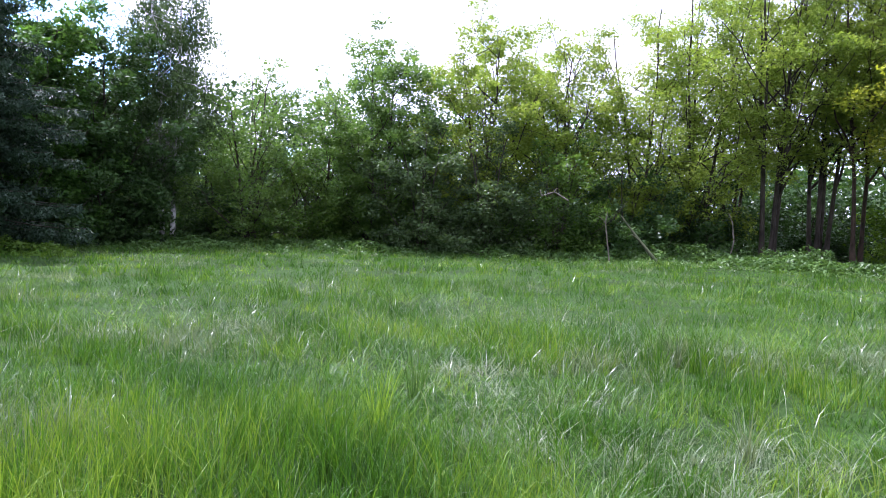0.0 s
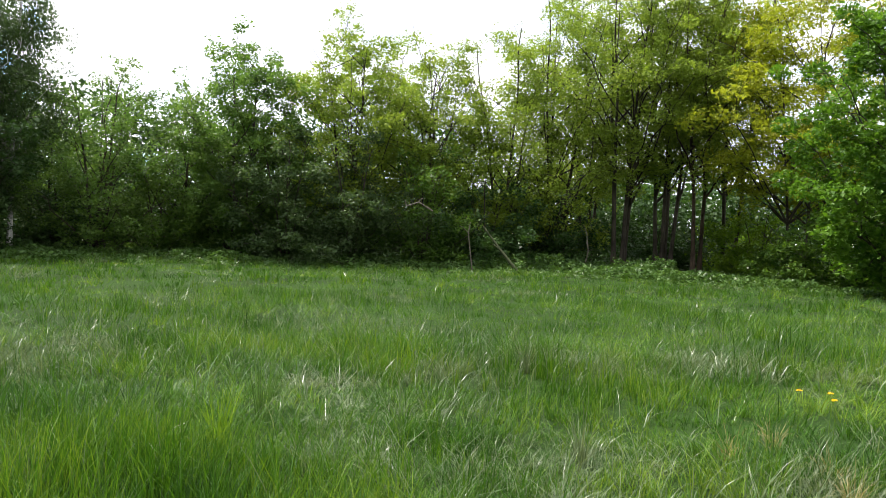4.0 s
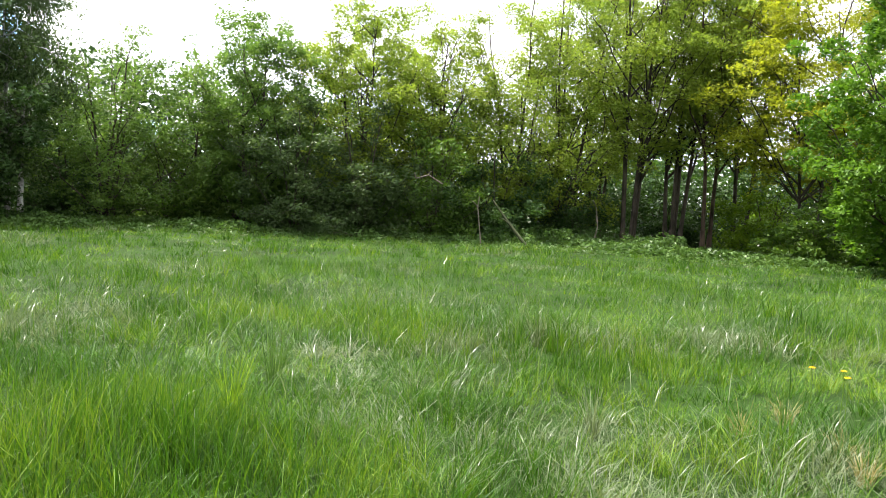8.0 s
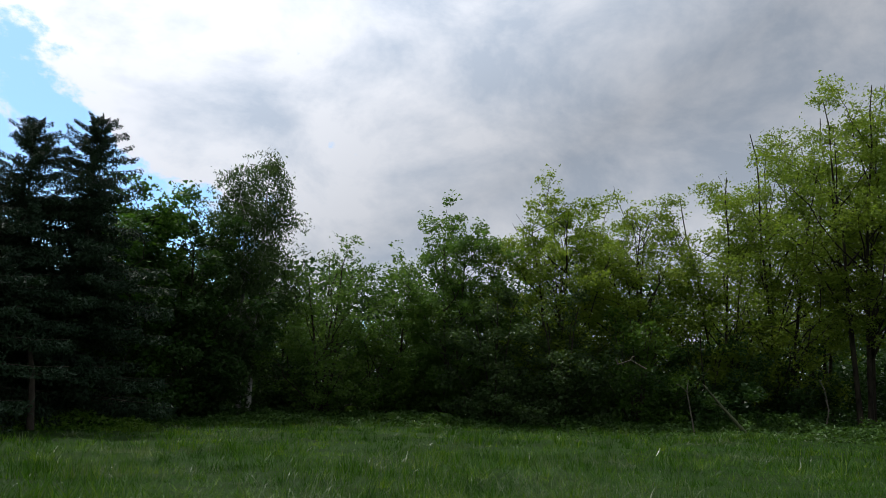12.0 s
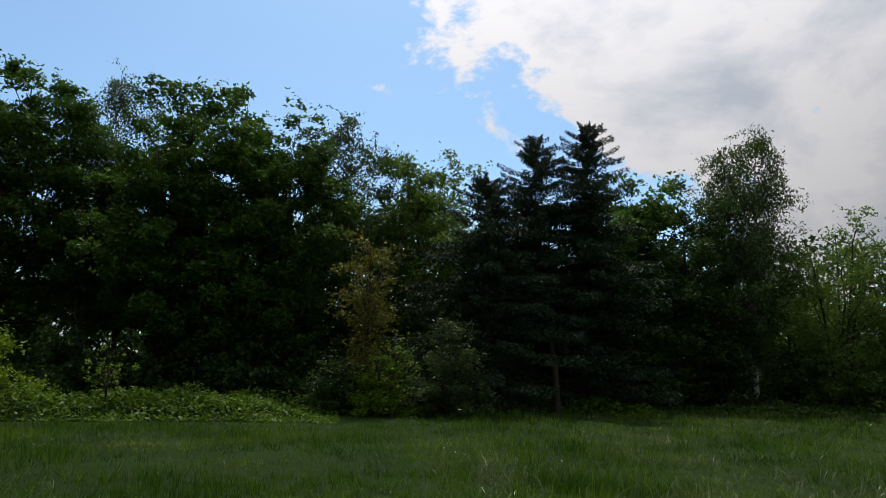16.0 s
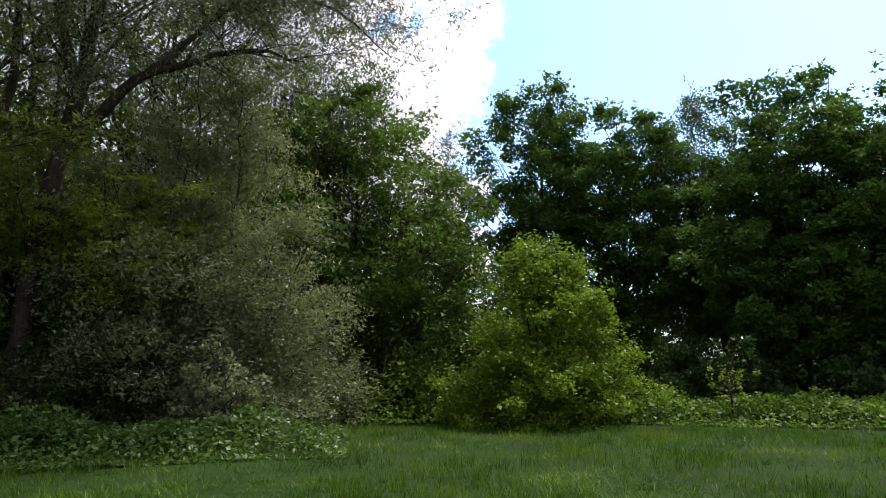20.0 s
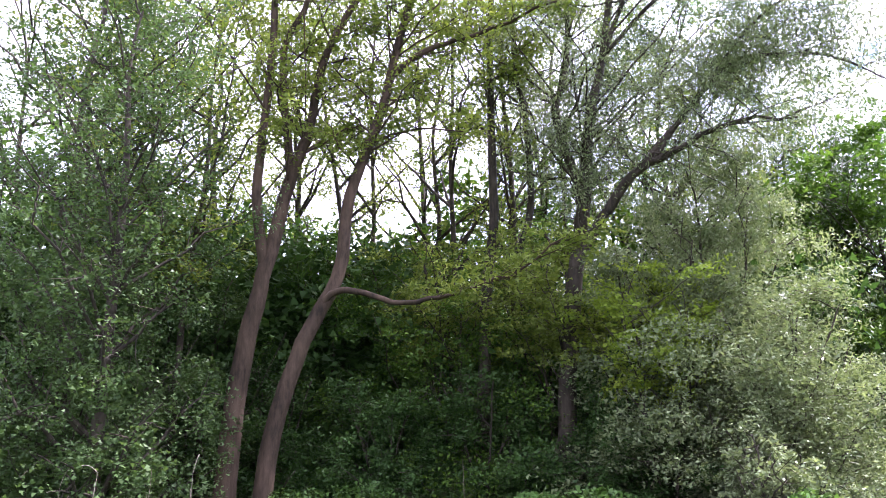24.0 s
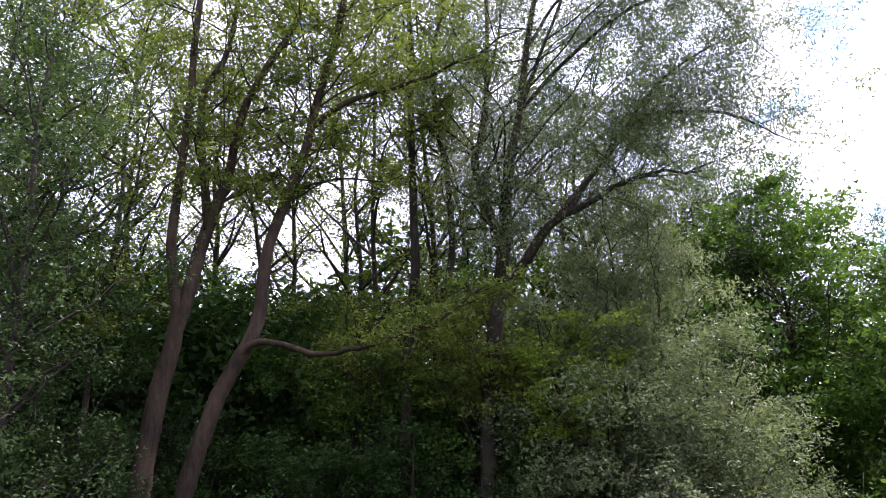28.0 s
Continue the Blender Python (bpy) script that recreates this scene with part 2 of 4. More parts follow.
def polar(bearing, dist, z=0.0):
    """A place at a distance from the held camera when it looks along that bearing."""
    b = radians(true_bearing(bearing))
    return np.array((-math.sin(b) * (dist + ARM), math.cos(b) * (dist + ARM), z))


def ground_z(x, y):
    """Gentle swells of the meadow; level round the camera."""
    d = np.hypot(x, y)
    swell = 0.05 * np.sin(x * 0.33 + 1.0) * np.cos(y * 0.29) + 0.04 * np.sin(x * 0.13 - y * 0.21 + 2.0)
    return swell * np.clip((d - 2.0) / 6.0, 0, 1) * np.clip((120.0 - d) / 60.0, 0, 1)


def mesh(name, verts, quads, mat, smooth=False):
    me = bpy.data.meshes.new(name)
    verts = np.ascontiguousarray(verts, dtype=np.float32)
    quads = np.ascontiguousarray(quads, dtype=np.int32)
    me.vertices.add(len(verts))
    me.vertices.foreach_set("co", verts.ravel())
    me.loops.add(quads.size)
    me.loops.foreach_set("vertex_index", quads.ravel())
    me.polygons.add(len(quads))
    me.polygons.foreach_set("loop_start", np.arange(0, quads.size, quads.shape[1], dtype=np.int32))
    if smooth:
        me.polygons.foreach_set("use_smooth", np.ones(len(quads), dtype=bool))
    me.update(calc_edges=True)
    me.materials.append(mat)
    return me


class Heap:
    """Gathers vertices and four-cornered faces for one mesh."""

    def __init__(self):
        self.v, self.q, self.n = [], [], 0

    def add(self, v, q):
        self.v.append(v)
        self.q.append(np.asarray(q) + self.n)
        self.n += len(v)

    def tube(self, pts, radii, sides=6):
        pts = np.asarray(pts, float)
        k = len(pts)
        along = np.gradient(pts, axis=0)
        along /= np.linalg.norm(along, axis=1)[:, None] + 1e-9
        ref = np.array((0.31, 0.95, 0.05)) if abs(along[0][2]) > 0.5 else np.array((0.0, 0.0, 1.0))
        a = np.cross(along, ref)
        a /= np.linalg.norm(a, axis=1)[:, None] + 1e-9
        b = np.cross(along, a)
        w = np.arange(sides) * 2 * math.pi / sides
        ring = a[:, None, :] * np.cos(w)[None, :, None] + b[:, None, :] * np.sin(w)[None, :, None]
        v = (pts[:, None, :] + ring * np.asarray(radii, float)[:, None, None]).reshape(-1, 3)
        i = np.arange(k - 1)[:, None] * sides
        j = np.arange(sides)[None, :]
        jn = (j + 1) % sides
        q = np.stack([i + j, i + jn, i + sides + jn, i + sides + j], 2).reshape(-1, 4)
        self.add(v, q)

    def done(self, name, mat, smooth=False):
        return mesh(name, np.concatenate(self.v), np.concatenate(self.q), mat, smooth)


def leaves(rng, at, length, width, down=0.0, up=0.6, fold=0.25, corners=3):
    """A small leaf or spray at every point. down: how far the leaves hang; up: how far they face the sky;
    corners: 4 for folded diamonds near by, 3 for those far off."""
    n = len(at)
    along = rng.normal(size=(n, 3))
    along[:, 2] = along[:, 2] * 0.6 - down * 2.2
    along /= np.linalg.norm(along, axis=1)[:, None]
    face = rng.normal(size=(n, 3))
    face[:, 2] += up * 2
    side = np.cross(along, face)
    side /= np.linalg.norm(side, axis=1)[:, None] + 1e-9
    normal = np.cross(side, along)
    size = rng.uniform(0.6, 1.4, n)[:, None]
    l, w = length * size * 0.5, width * size * 0.5
    if corners == 3:
        v = [at - along * l + side * w * rng.uniform(-1, 1, n)[:, None], at + along * l * rng.uniform(0.1, 1, n)[:, None] + side * w, at + along * l - side * w]
    else:
        v = [at - along * l, at + side * w - normal * w * fold + along * l * 0.1, at + along * l, at - side * w - normal * w * fold + along * l * 0.1]
    return np.stack(v, 1).reshape(-1, 3), np.arange(corners * n).reshape(-1, corners)


def bend(p0, p1, p2, n):
    s = np.linspace(0, 1, n)[:, None]
    return p0 * (1 - s) ** 2 + 2 * p1 * s * (1 - s) + p2 * s * s


def flowing(points, k=4):
    """A smooth line through the points."""
    p = np.asarray(points, float)
    p = np.concatenate([[2 * p[0] - p[1]], p, [2 * p[-1] - p[-2]]])
    s = np.linspace(0, 1, k, endpoint=False)[:, None]
    out = []
    for a, b, c, d in zip(p[:-3], p[1:-2], p[2:-1], p[3:]):
        out.append(0.5 * (2 * b + (c - a) * s + (2 * a - 5 * b + 4 * c - d) * s ** 2 + (3 * b - a - 3 * c + d) * s ** 3))
    return np.concatenate(out + [p[-2:-1]])


def part(name, me, parent, label=""):
    ob = new(name, me)
    ob.parent = parent
    return tagged(ob, label)


def thing(name, x, y, z, label, category, group="", kind=""):
    ob = new(name)
    ob.empty_display_size = 0.3
    ob.location = (x, y, z)
    return tagged(ob, label, category, group, kind)


PROFILES = {
    "oval": lambda h: np.sqrt(np.clip(1 - (2 * h - 0.95) ** 2, 0.03, 1)),
    "broad": lambda h: np.clip(0.5 + 1.2 * h, 0, 1) * np.clip(1 - h ** 4, 0.04, 1) ** 0.5,
    "mound": lambda h: np.clip(1 - h, 0.02, 1) ** 0.55,
    "dome": lambda h: np.clip(1 - h ** 2.2, 0.03, 1) ** 0.5,
    "vase": lambda h: np.clip(0.35 + 0.9 * h, 0, 1) * np.clip(1 - h ** 5, 0.1, 1) ** 0.5,
    "skirt": lambda h: np.clip(0.55 + 2.4 * h, 0, 1) * np.clip(1 - h, 0.02, 1) ** 0.65 * 1.2,
    "spire": lambda h: np.clip(0.25 + 1.5 * h, 0, 1) * np.clip(1 - h, 0.02, 1) ** 0.7,
}


def wander(rng, path, amount):
    """Roughens the inner points of a path."""
    k = len(path)
    push = rng.normal(size=(k, 3)) * amount
    push[0] = 0
    return path + push * np.linspace(0, 1, k)[:, None]


def tree(name, label, bearing, dist, height, width, leaf, bark, seed, base=0.3, profile="oval", stems=None, limbs=12,
         subs=6, twigs=4, per=30, clump=0.35, flat=0.7, size=(0.14, 0.09), down=0.0, up=0.6, girth=0.012, lean=(0, 0),
         spread=0.0, count=1, strands=0.0, category="tree", group="", steep=(0.7, 1.5), boughs=(), crook=0.010, cap=0.85, corners=3, sweep=3.0, fine=None, lobes=None):
    """A tree or bush: stems, limbs, side branches and twigs grown to fill the crown's outline, and leaves along the twigs.
    stems: own stem lines with their end radii, relative to the foot; boughs: such lines that leave a stem sideways;
    count: how many stems grow from the foot, spread that far apart at the top; strands: how far the leafy shoots hang;
    steep: how far the limbs climb for each metre outwards; lobes: the share of the leaves that stands in billows round
    the shoots' ends, the rest along the twigs."""
    rng = np.random.default_rng(seed)
    per = max(4, round(per * (1.6 if leaf in (WILLOW, BIRCH) else 1.15)))
    fine = fine or (0.84 if leaf is WILLOW else 0.72 if leaf is BIRCH else 0.84)
    lobes = (0.08 if strands > 0.1 else 0.78) if lobes is None else lobes
    size = (size[0] * fine, size[1] * fine)
    billow = 0.52 * (width * width * 0.43 * height * (1 - base) / (limbs * subs)) ** (1 / 3)
    foot = polar(bearing, dist)
    foot[2] = ground_z(foot[0], foot[1]) - 0.06
    top = thing(name, *foot, label, category, group)
    lines = []
    if stems is None:
        for c in range(count):
            turn = rng.uniform(0, 6.28) if c == 0 else turn + 6.28 / count + rng.uniform(-0.4, 0.4)
            reach = spread * rng.uniform(0.6, 1.1) if count > 1 else 0
            tip = np.array((lean[0] + math.cos(turn) * reach, lean[1] + math.sin(turn) * reach, height * rng.uniform(cap - 0.08, cap + 0.06)))
            start = np.array((math.cos(turn), math.sin(turn), 0)) * (0.0 if count == 1 else min(0.35, height * 0.02))
            mid = start * 0.6 + np.array((tip[0] * 0.3, tip[1] * 0.3, height * 0.5))
            path = wander(rng, bend(start, mid, tip, 12), height * crook)
            path[1:-1] = (path[:-2] + path[1:-1] * 2 + path[2:]) / 4
            path[:, 2] = np.maximum.accumulate(path[:, 2] + np.arange(12) * 1e-4)
            r0 = height * girth * (1.0 if count == 1 else 0.72)
            lines.append((path, r0, 0.02))
    else:
        lines = []
        for p, r0, r1 in stems:
            line = wander(rng, flowing(p), 0.035)
            line[:, 2] = np.maximum.accumulate(line[:, 2])
            lines.append((line, r0, r1))
    for pts, r0, r1 in lines:
        radii = np.linspace(r0, r1, len(pts))
        if pts[0][2] < 0.5:
            radii[0] *= 1.4
        h = Heap()
        h.tube(pts, radii, 8)
        part("trunk", h.done("trunk", bark, True), top)
    twig_heap, spots = Heap(), []
    shape = PROFILES[profile]
    span = height * (1 - base)

    def side_shoots(path, axis, reach, thick, number, first, puff=1.0):
        for j in range(number):
            s = rng.uniform(first, 1.0)
            p = path[int(s * (len(path) - 1))]
            out = rng.normal(size=3)
            out[2] *= 0.55 * flat + 0.2
            out[:2] += (p[:2] - axis) / (reach + 0.3) * 0.7
            out[2] += 0.25
            out /= np.linalg.norm(out)
            q = p + out * (0.25 * reach + 0.45) * rng.uniform(0.6, 1.3)
            q[2] = max(q[2], 0.12)
            sub = wander(rng, bend(p, (p + q) / 2 + np.array((0, 0, 0.1)), q, 4), 0.05)
            twig_heap.tube(sub[::3] if thick < 0.03 else sub, np.linspace(max(0.008, thick * 0.35), 0.005, 4)[::3] if thick < 0.03 else np.linspace(thick * 0.35, 0.005, 4), 3)
            big = rng.uniform(0.6, 1.4)
            n = int(twigs * per * lobes * (big * puff) ** 2)
            if n:
                ball = rng.normal(size=(n, 3))
                ball /= np.linalg.norm(ball, axis=1)[:, None]
                ball *= (billow * puff * big * (0.45 + 0.65 * rng.uniform(0, 1, n) ** 0.7))[:, None]
                ball[:, 2] *= 0.42 + 0.36 * flat
                spots.append(p + (q - p) * 0.85 + ball)
            few = max(2, round(per * (1 - lobes)))
            for t in range(twigs):
                a = sub[rng.integers(1, 4)]
                d = rng.normal(size=3)
                d[2] = d[2] * flat + 0.1 - strands * 1.5
                d /= np.linalg.norm(d)
                b = a + d * rng.uniform(0.4, 0.95) * (clump / 0.35) * (1 + strands)
                b[2] = max(b[2], 0.05)
                if t % 3 == 0 and dist < 30:
                    twig_heap.tube(np.stack([a, b]), (0.006, 0.003), 3)
                u = rng.uniform(0.1, 1.1, few)[:, None]
                jig = rng.normal(size=(few, 3)) * clump * 0.36
                jig[:, 2] *= flat
                spots.append(a + (b - a) * u + jig)

    grid = np.linspace(0, 1, 101)
    share = np.cumsum(shape(grid) + 0.12)
    share = (share - share[0]) / (share[-1] - share[0])
    for i in range(limbs):
        hh = float(np.interp((i + rng.uniform(0.1, 0.9)) / limbs, share, grid))
        z = height * base + span * hh
        fits = [k for k, _, _ in lines if k[0][2] < z - 0.3] or [lines[0][0]]
        line = fits[rng.integers(len(fits))]
        turn = i * 2.4 + rng.uniform(-0.5, 0.5)
        reach = width * 0.5 * float(shape(hh)) * rng.uniform(0.55, 1.1)
        start_z = max(z - reach * rng.uniform(*steep) - 0.2, height * base * 0.6, 0.05, line[0][2] + (z - line[0][2]) * rng.uniform(0.2, 0.7) if line[0][2] > 0.5 else 0)
        start_z = min(start_z, line[-1][2] * 0.985)
        start = np.array([np.interp(start_z, line[:, 2], line[:, c]) for c in range(3)])
        middle = np.mean([[np.interp(min(z, l[-1][2]), l[:, 2], l[:, c]) for c in range(2)] for l, _, _ in lines], axis=0)
        axis = middle if stems is None else np.array([np.interp(min(z, line[-1][2]), line[:, 2], line[:, c]) for c in range(2)])
        aim = np.array((axis[0] + math.cos(turn) * reach, axis[1] + math.sin(turn) * reach, z))
        control = start * 0.4 + aim * 0.6 + np.array((0, 0, -0.10 * reach + strands * 0.5))
        path = wander(rng, bend(start, control, aim, 7), 0.05 + 0.035 * reach)
        thick = max(0.018, height * girth * 0.5 * (1 - 0.75 * hh))
        lh = Heap()
        lh.tube(path, np.linspace(thick, 0.010, 7), 5)
        part("limb", lh.done("limb", bark, True), top)
        side_shoots(path, axis, reach, thick, subs, 0.3, min(1.0, max(0.5, reach / (0.3 * width))))
    for pts, r0, r1, shoots in boughs:
        pts = wander(rng, flowing(pts), 0.05)
        h = Heap()
        h.tube(pts, np.linspace(1, 0.06, len(pts)) ** 0.7 * r0, 7)
        part("bough", h.done("bough", bark, True), top)
        side_shoots(pts, pts[0][:2], sweep, r1 * 2, shoots, 0.6 if shoots < 25 else 0.35)
    tagged(part("brushwood", twig_heap.done("brushwood", bark), top), kind="stuff")
    at = np.concatenate(spots)
    at = at[at[:, 2] > 0.02]
    v, q = leaves(rng, at, size[0], size[1], down, up, corners=corners)
    part("crown", mesh("crown", v, q, leaf), top)
    return top


def aloft(foot, marks):
    """Points over a foot (bearing, distance), from marks of bearing, degrees of rise seen from the path, and distance."""
    f = polar(*foot)
    return [polar(b, d, EYE_HEIGHT + d * math.tan(radians(r))) - f for b, r, d in marks]


def wood_mass(name, label, mat, spans, seed, size, cover):
    """Closed foliage of the wood's depth, in clumps. spans: bearing from, to, distance from, to, height from, to, cover."""
    rng = np.random.default_rng(seed)
    spots = []
    for b0, b1, d0, d1, z0, z1, c in spans:
        face = radians(abs(b1 - b0)) * (d0 + d1) / 2 * (z1 - z0)
        n = int(face * c * cover / (size[0] * size[1] / 4) / 24)
        u = rng.uniform(0, 1, n)
        b = np.radians(true_bearing(b0 + (b1 - b0) * u))
        d = rng.uniform(d0, d1, n) + ARM
        x, y = -np.sin(b) * d, np.cos(b) * d
        roof = z1 * (1 + 0.16 * field(x, y, 0.45, seed) + 0.10 * field(x, y, 1.1, seed + 2.0))
        z = z0 + (roof - z0) * rng.uniform(0, 1, n)
        mid = np.stack([x, y, z], 1)
        pts = mid[:, None, :] + rng.normal(size=(n, 24, 3)) * np.array((0.55, 0.55, 0.38))
        spots.append(pts.reshape(-1, 3))
    at = np.concatenate(spots)
    at = at[at[:, 2] > 0.05]
    v, q = leaves(rng, at, size[0], size[1], 0.0, 0.5)
    tagged(new(name, mesh(name, v, q, mat)), label, "woodland", kind="stuff")


def spruce(label, bearing, dist, height, width, seed, bare=0.05, droop=0.35):
    rng = np.random.default_rng(seed)
    foot = polar(bearing, dist)
    foot[2] = ground_z(foot[0], foot[1]) - 0.05
    top = thing("spruce", *foot, label, "spruce")
    h = Heap()
    z = np.linspace(0, height, 12)
    line = np.stack([0 * z, 0 * z, z], 1)
    h.tube(line, height * 0.014 * (1 - 0.97 * z / height), 8)
    part("trunk", h.done("trunk", BARK, True), top)
    wood, spots, dirs = Heap(), [], []
    z0 = height * bare
    while z0 < height * 0.985:
        f = 1 - z0 / height
        for i in range(5):
            turn = rng.uniform(0, 6.28)
            reach = (width * 0.5 * f ** 0.6 + 0.05) * rng.uniform(0.35, 1.15)
            out = np.array((math.cos(turn), math.sin(turn), 0))
            fall = 0.25 - droop - 0.0 if f > 0.4 else 0.5 - (0.25 + droop) * f / 0.4
            p0 = np.array((0, 0, z0 + rng.uniform(-0.1, 0.1)))
            p2 = p0 + out * reach + np.array((0, 0, reach * fall))
            p1 = p0 + out * reach * 0.55 + np.array((0, 0, reach * (fall * 0.5 - 0.08)))
            path = bend(p0, p1, p2, 5)
            wood.tube(path, np.linspace(0.025 * f + 0.01, 0.006, 5), 4)
            n = int(150 * reach) + 5
            u = rng.uniform(0.05, 1.02, n)
            idx = np.clip((u * 4).astype(int), 0, 3)
            fr = (u * 4 - idx)[:, None]
            base_pts = path[idx] * (1 - fr) + path[idx + 1] * fr
            side = np.array((-out[1], out[0], 0))
            lat = rng.uniform(-1, 1, n)[:, None] * (0.14 + 0.34 * (1 - u[:, None])) * (0.35 + reach * 0.4) * (1.0 if f > 0.25 else 0.45)
            pts = base_pts + side * lat + out * np.abs(lat) * 0.3
            pts[:, 2] -= rng.uniform(0, 0.42, n) * (0.3 + 0.7 * f)
            spots.append(pts)
        z0 += 0.11 + 0.17 * f
    tagged(part("brushwood", wood.done("brushwood", BARK), top), kind="stuff")
    at = np.concatenate(spots)
    fine = (at[:, 2] > height * 0.72)[:, None]
    v, q = leaves(rng, at, np.where(fine, 0.13, 0.18), np.where(fine, 0.04, 0.058), 0.35, 0.3)
    part("needles", mesh("needles", v, q, NEEDLES), top)
    return top


# ---- ground ----
def make_ground():
    rings = np.concatenate([np.linspace(0.5, 60, 70), np.geomspace(66, 4000, 14)])
    spokes = 96
    w = np.arange(spokes) * 2 * math.pi / spokes
    x = (rings[:, None] * np.cos(w)).ravel()
    y = (rings[:, None] * np.sin(w)).ravel()
    v = np.stack([x, y, ground_z(x, y)], 1)
    v = np.concatenate([v, [[0, 0, 0]]])
    i = np.arange(len(rings) - 1)[:, None] * spokes
    j = np.arange(spokes)[None, :]
    q = np.stack([i + j, i + spokes + j, i + spokes + (j + 1) % spokes, i + (j + 1) % spokes], 2).reshape(-1, 4)
    mid = np.array([[k, (k + 1) % spokes, (k + 2) % spokes, len(v) - 1] for k in range(0, spokes, 2)])
    ob = new("ground", mesh("ground", v, np.concatenate([q, mid]), SOIL, True))
    tagged(ob, "grassy meadow soil reaching to the horizon", "ground", kind="structure")


make_ground()


def field(x, y, s, k):
    """A smooth wandering value between about -1 and 1."""
    return (np.sin(x * s + k) + np.sin(y * s * 1.13 + 2.1 * k) + np.sin((x + y) * s * 0.71 + 3.3 * k)
            + np.sin((x - 1.7 * y) * s * 0.53 + 0.7 * k)) / 4 * 1.6


def blades(rng, x, y, length, width, way, a0, a1, joints):
    """Grass blades that rise at the angle a0 from upright, and arch over to a1 at the tip, all towards way."""
    n = len(x)
    z = ground_z(x, y) - 0.02
    face = way + math.pi / 2 + rng.normal(size=n) * 0.7
    sx, sy = np.cos(face) * width * 0.5, np.sin(face) * width * 0.5
    verts = []
    px, py, pz = x.copy(), y.copy(), z.copy()
    for k in range(joints + 1):
        s = k / joints
        w = (1 - s ** 1.7) * 0.94 + 0.06
        verts.append(np.stack([px - sx * w, py - sy * w, pz], 1))
        verts.append(np.stack([px + sx * w, py + sy * w, pz], 1))
        a = a0 + (a1 - a0) * (s + 0.5 / joints) ** 1.4
        step = length / joints
        px, py = px + np.sin(a) * np.cos(way) * step, py + np.sin(a) * np.sin(way) * step
        pz = np.maximum(pz + np.cos(a) * step, z + 0.03)
    v = np.stack(verts, 1).reshape(-1, 3)
    m = 2 * (joints + 1)
    q = np.concatenate([np.arange(n)[:, None] * m + np.array([2 * k, 2 * k + 1, 2 * k + 3, 2 * k + 2]) for k in range(joints)])
    return v, q


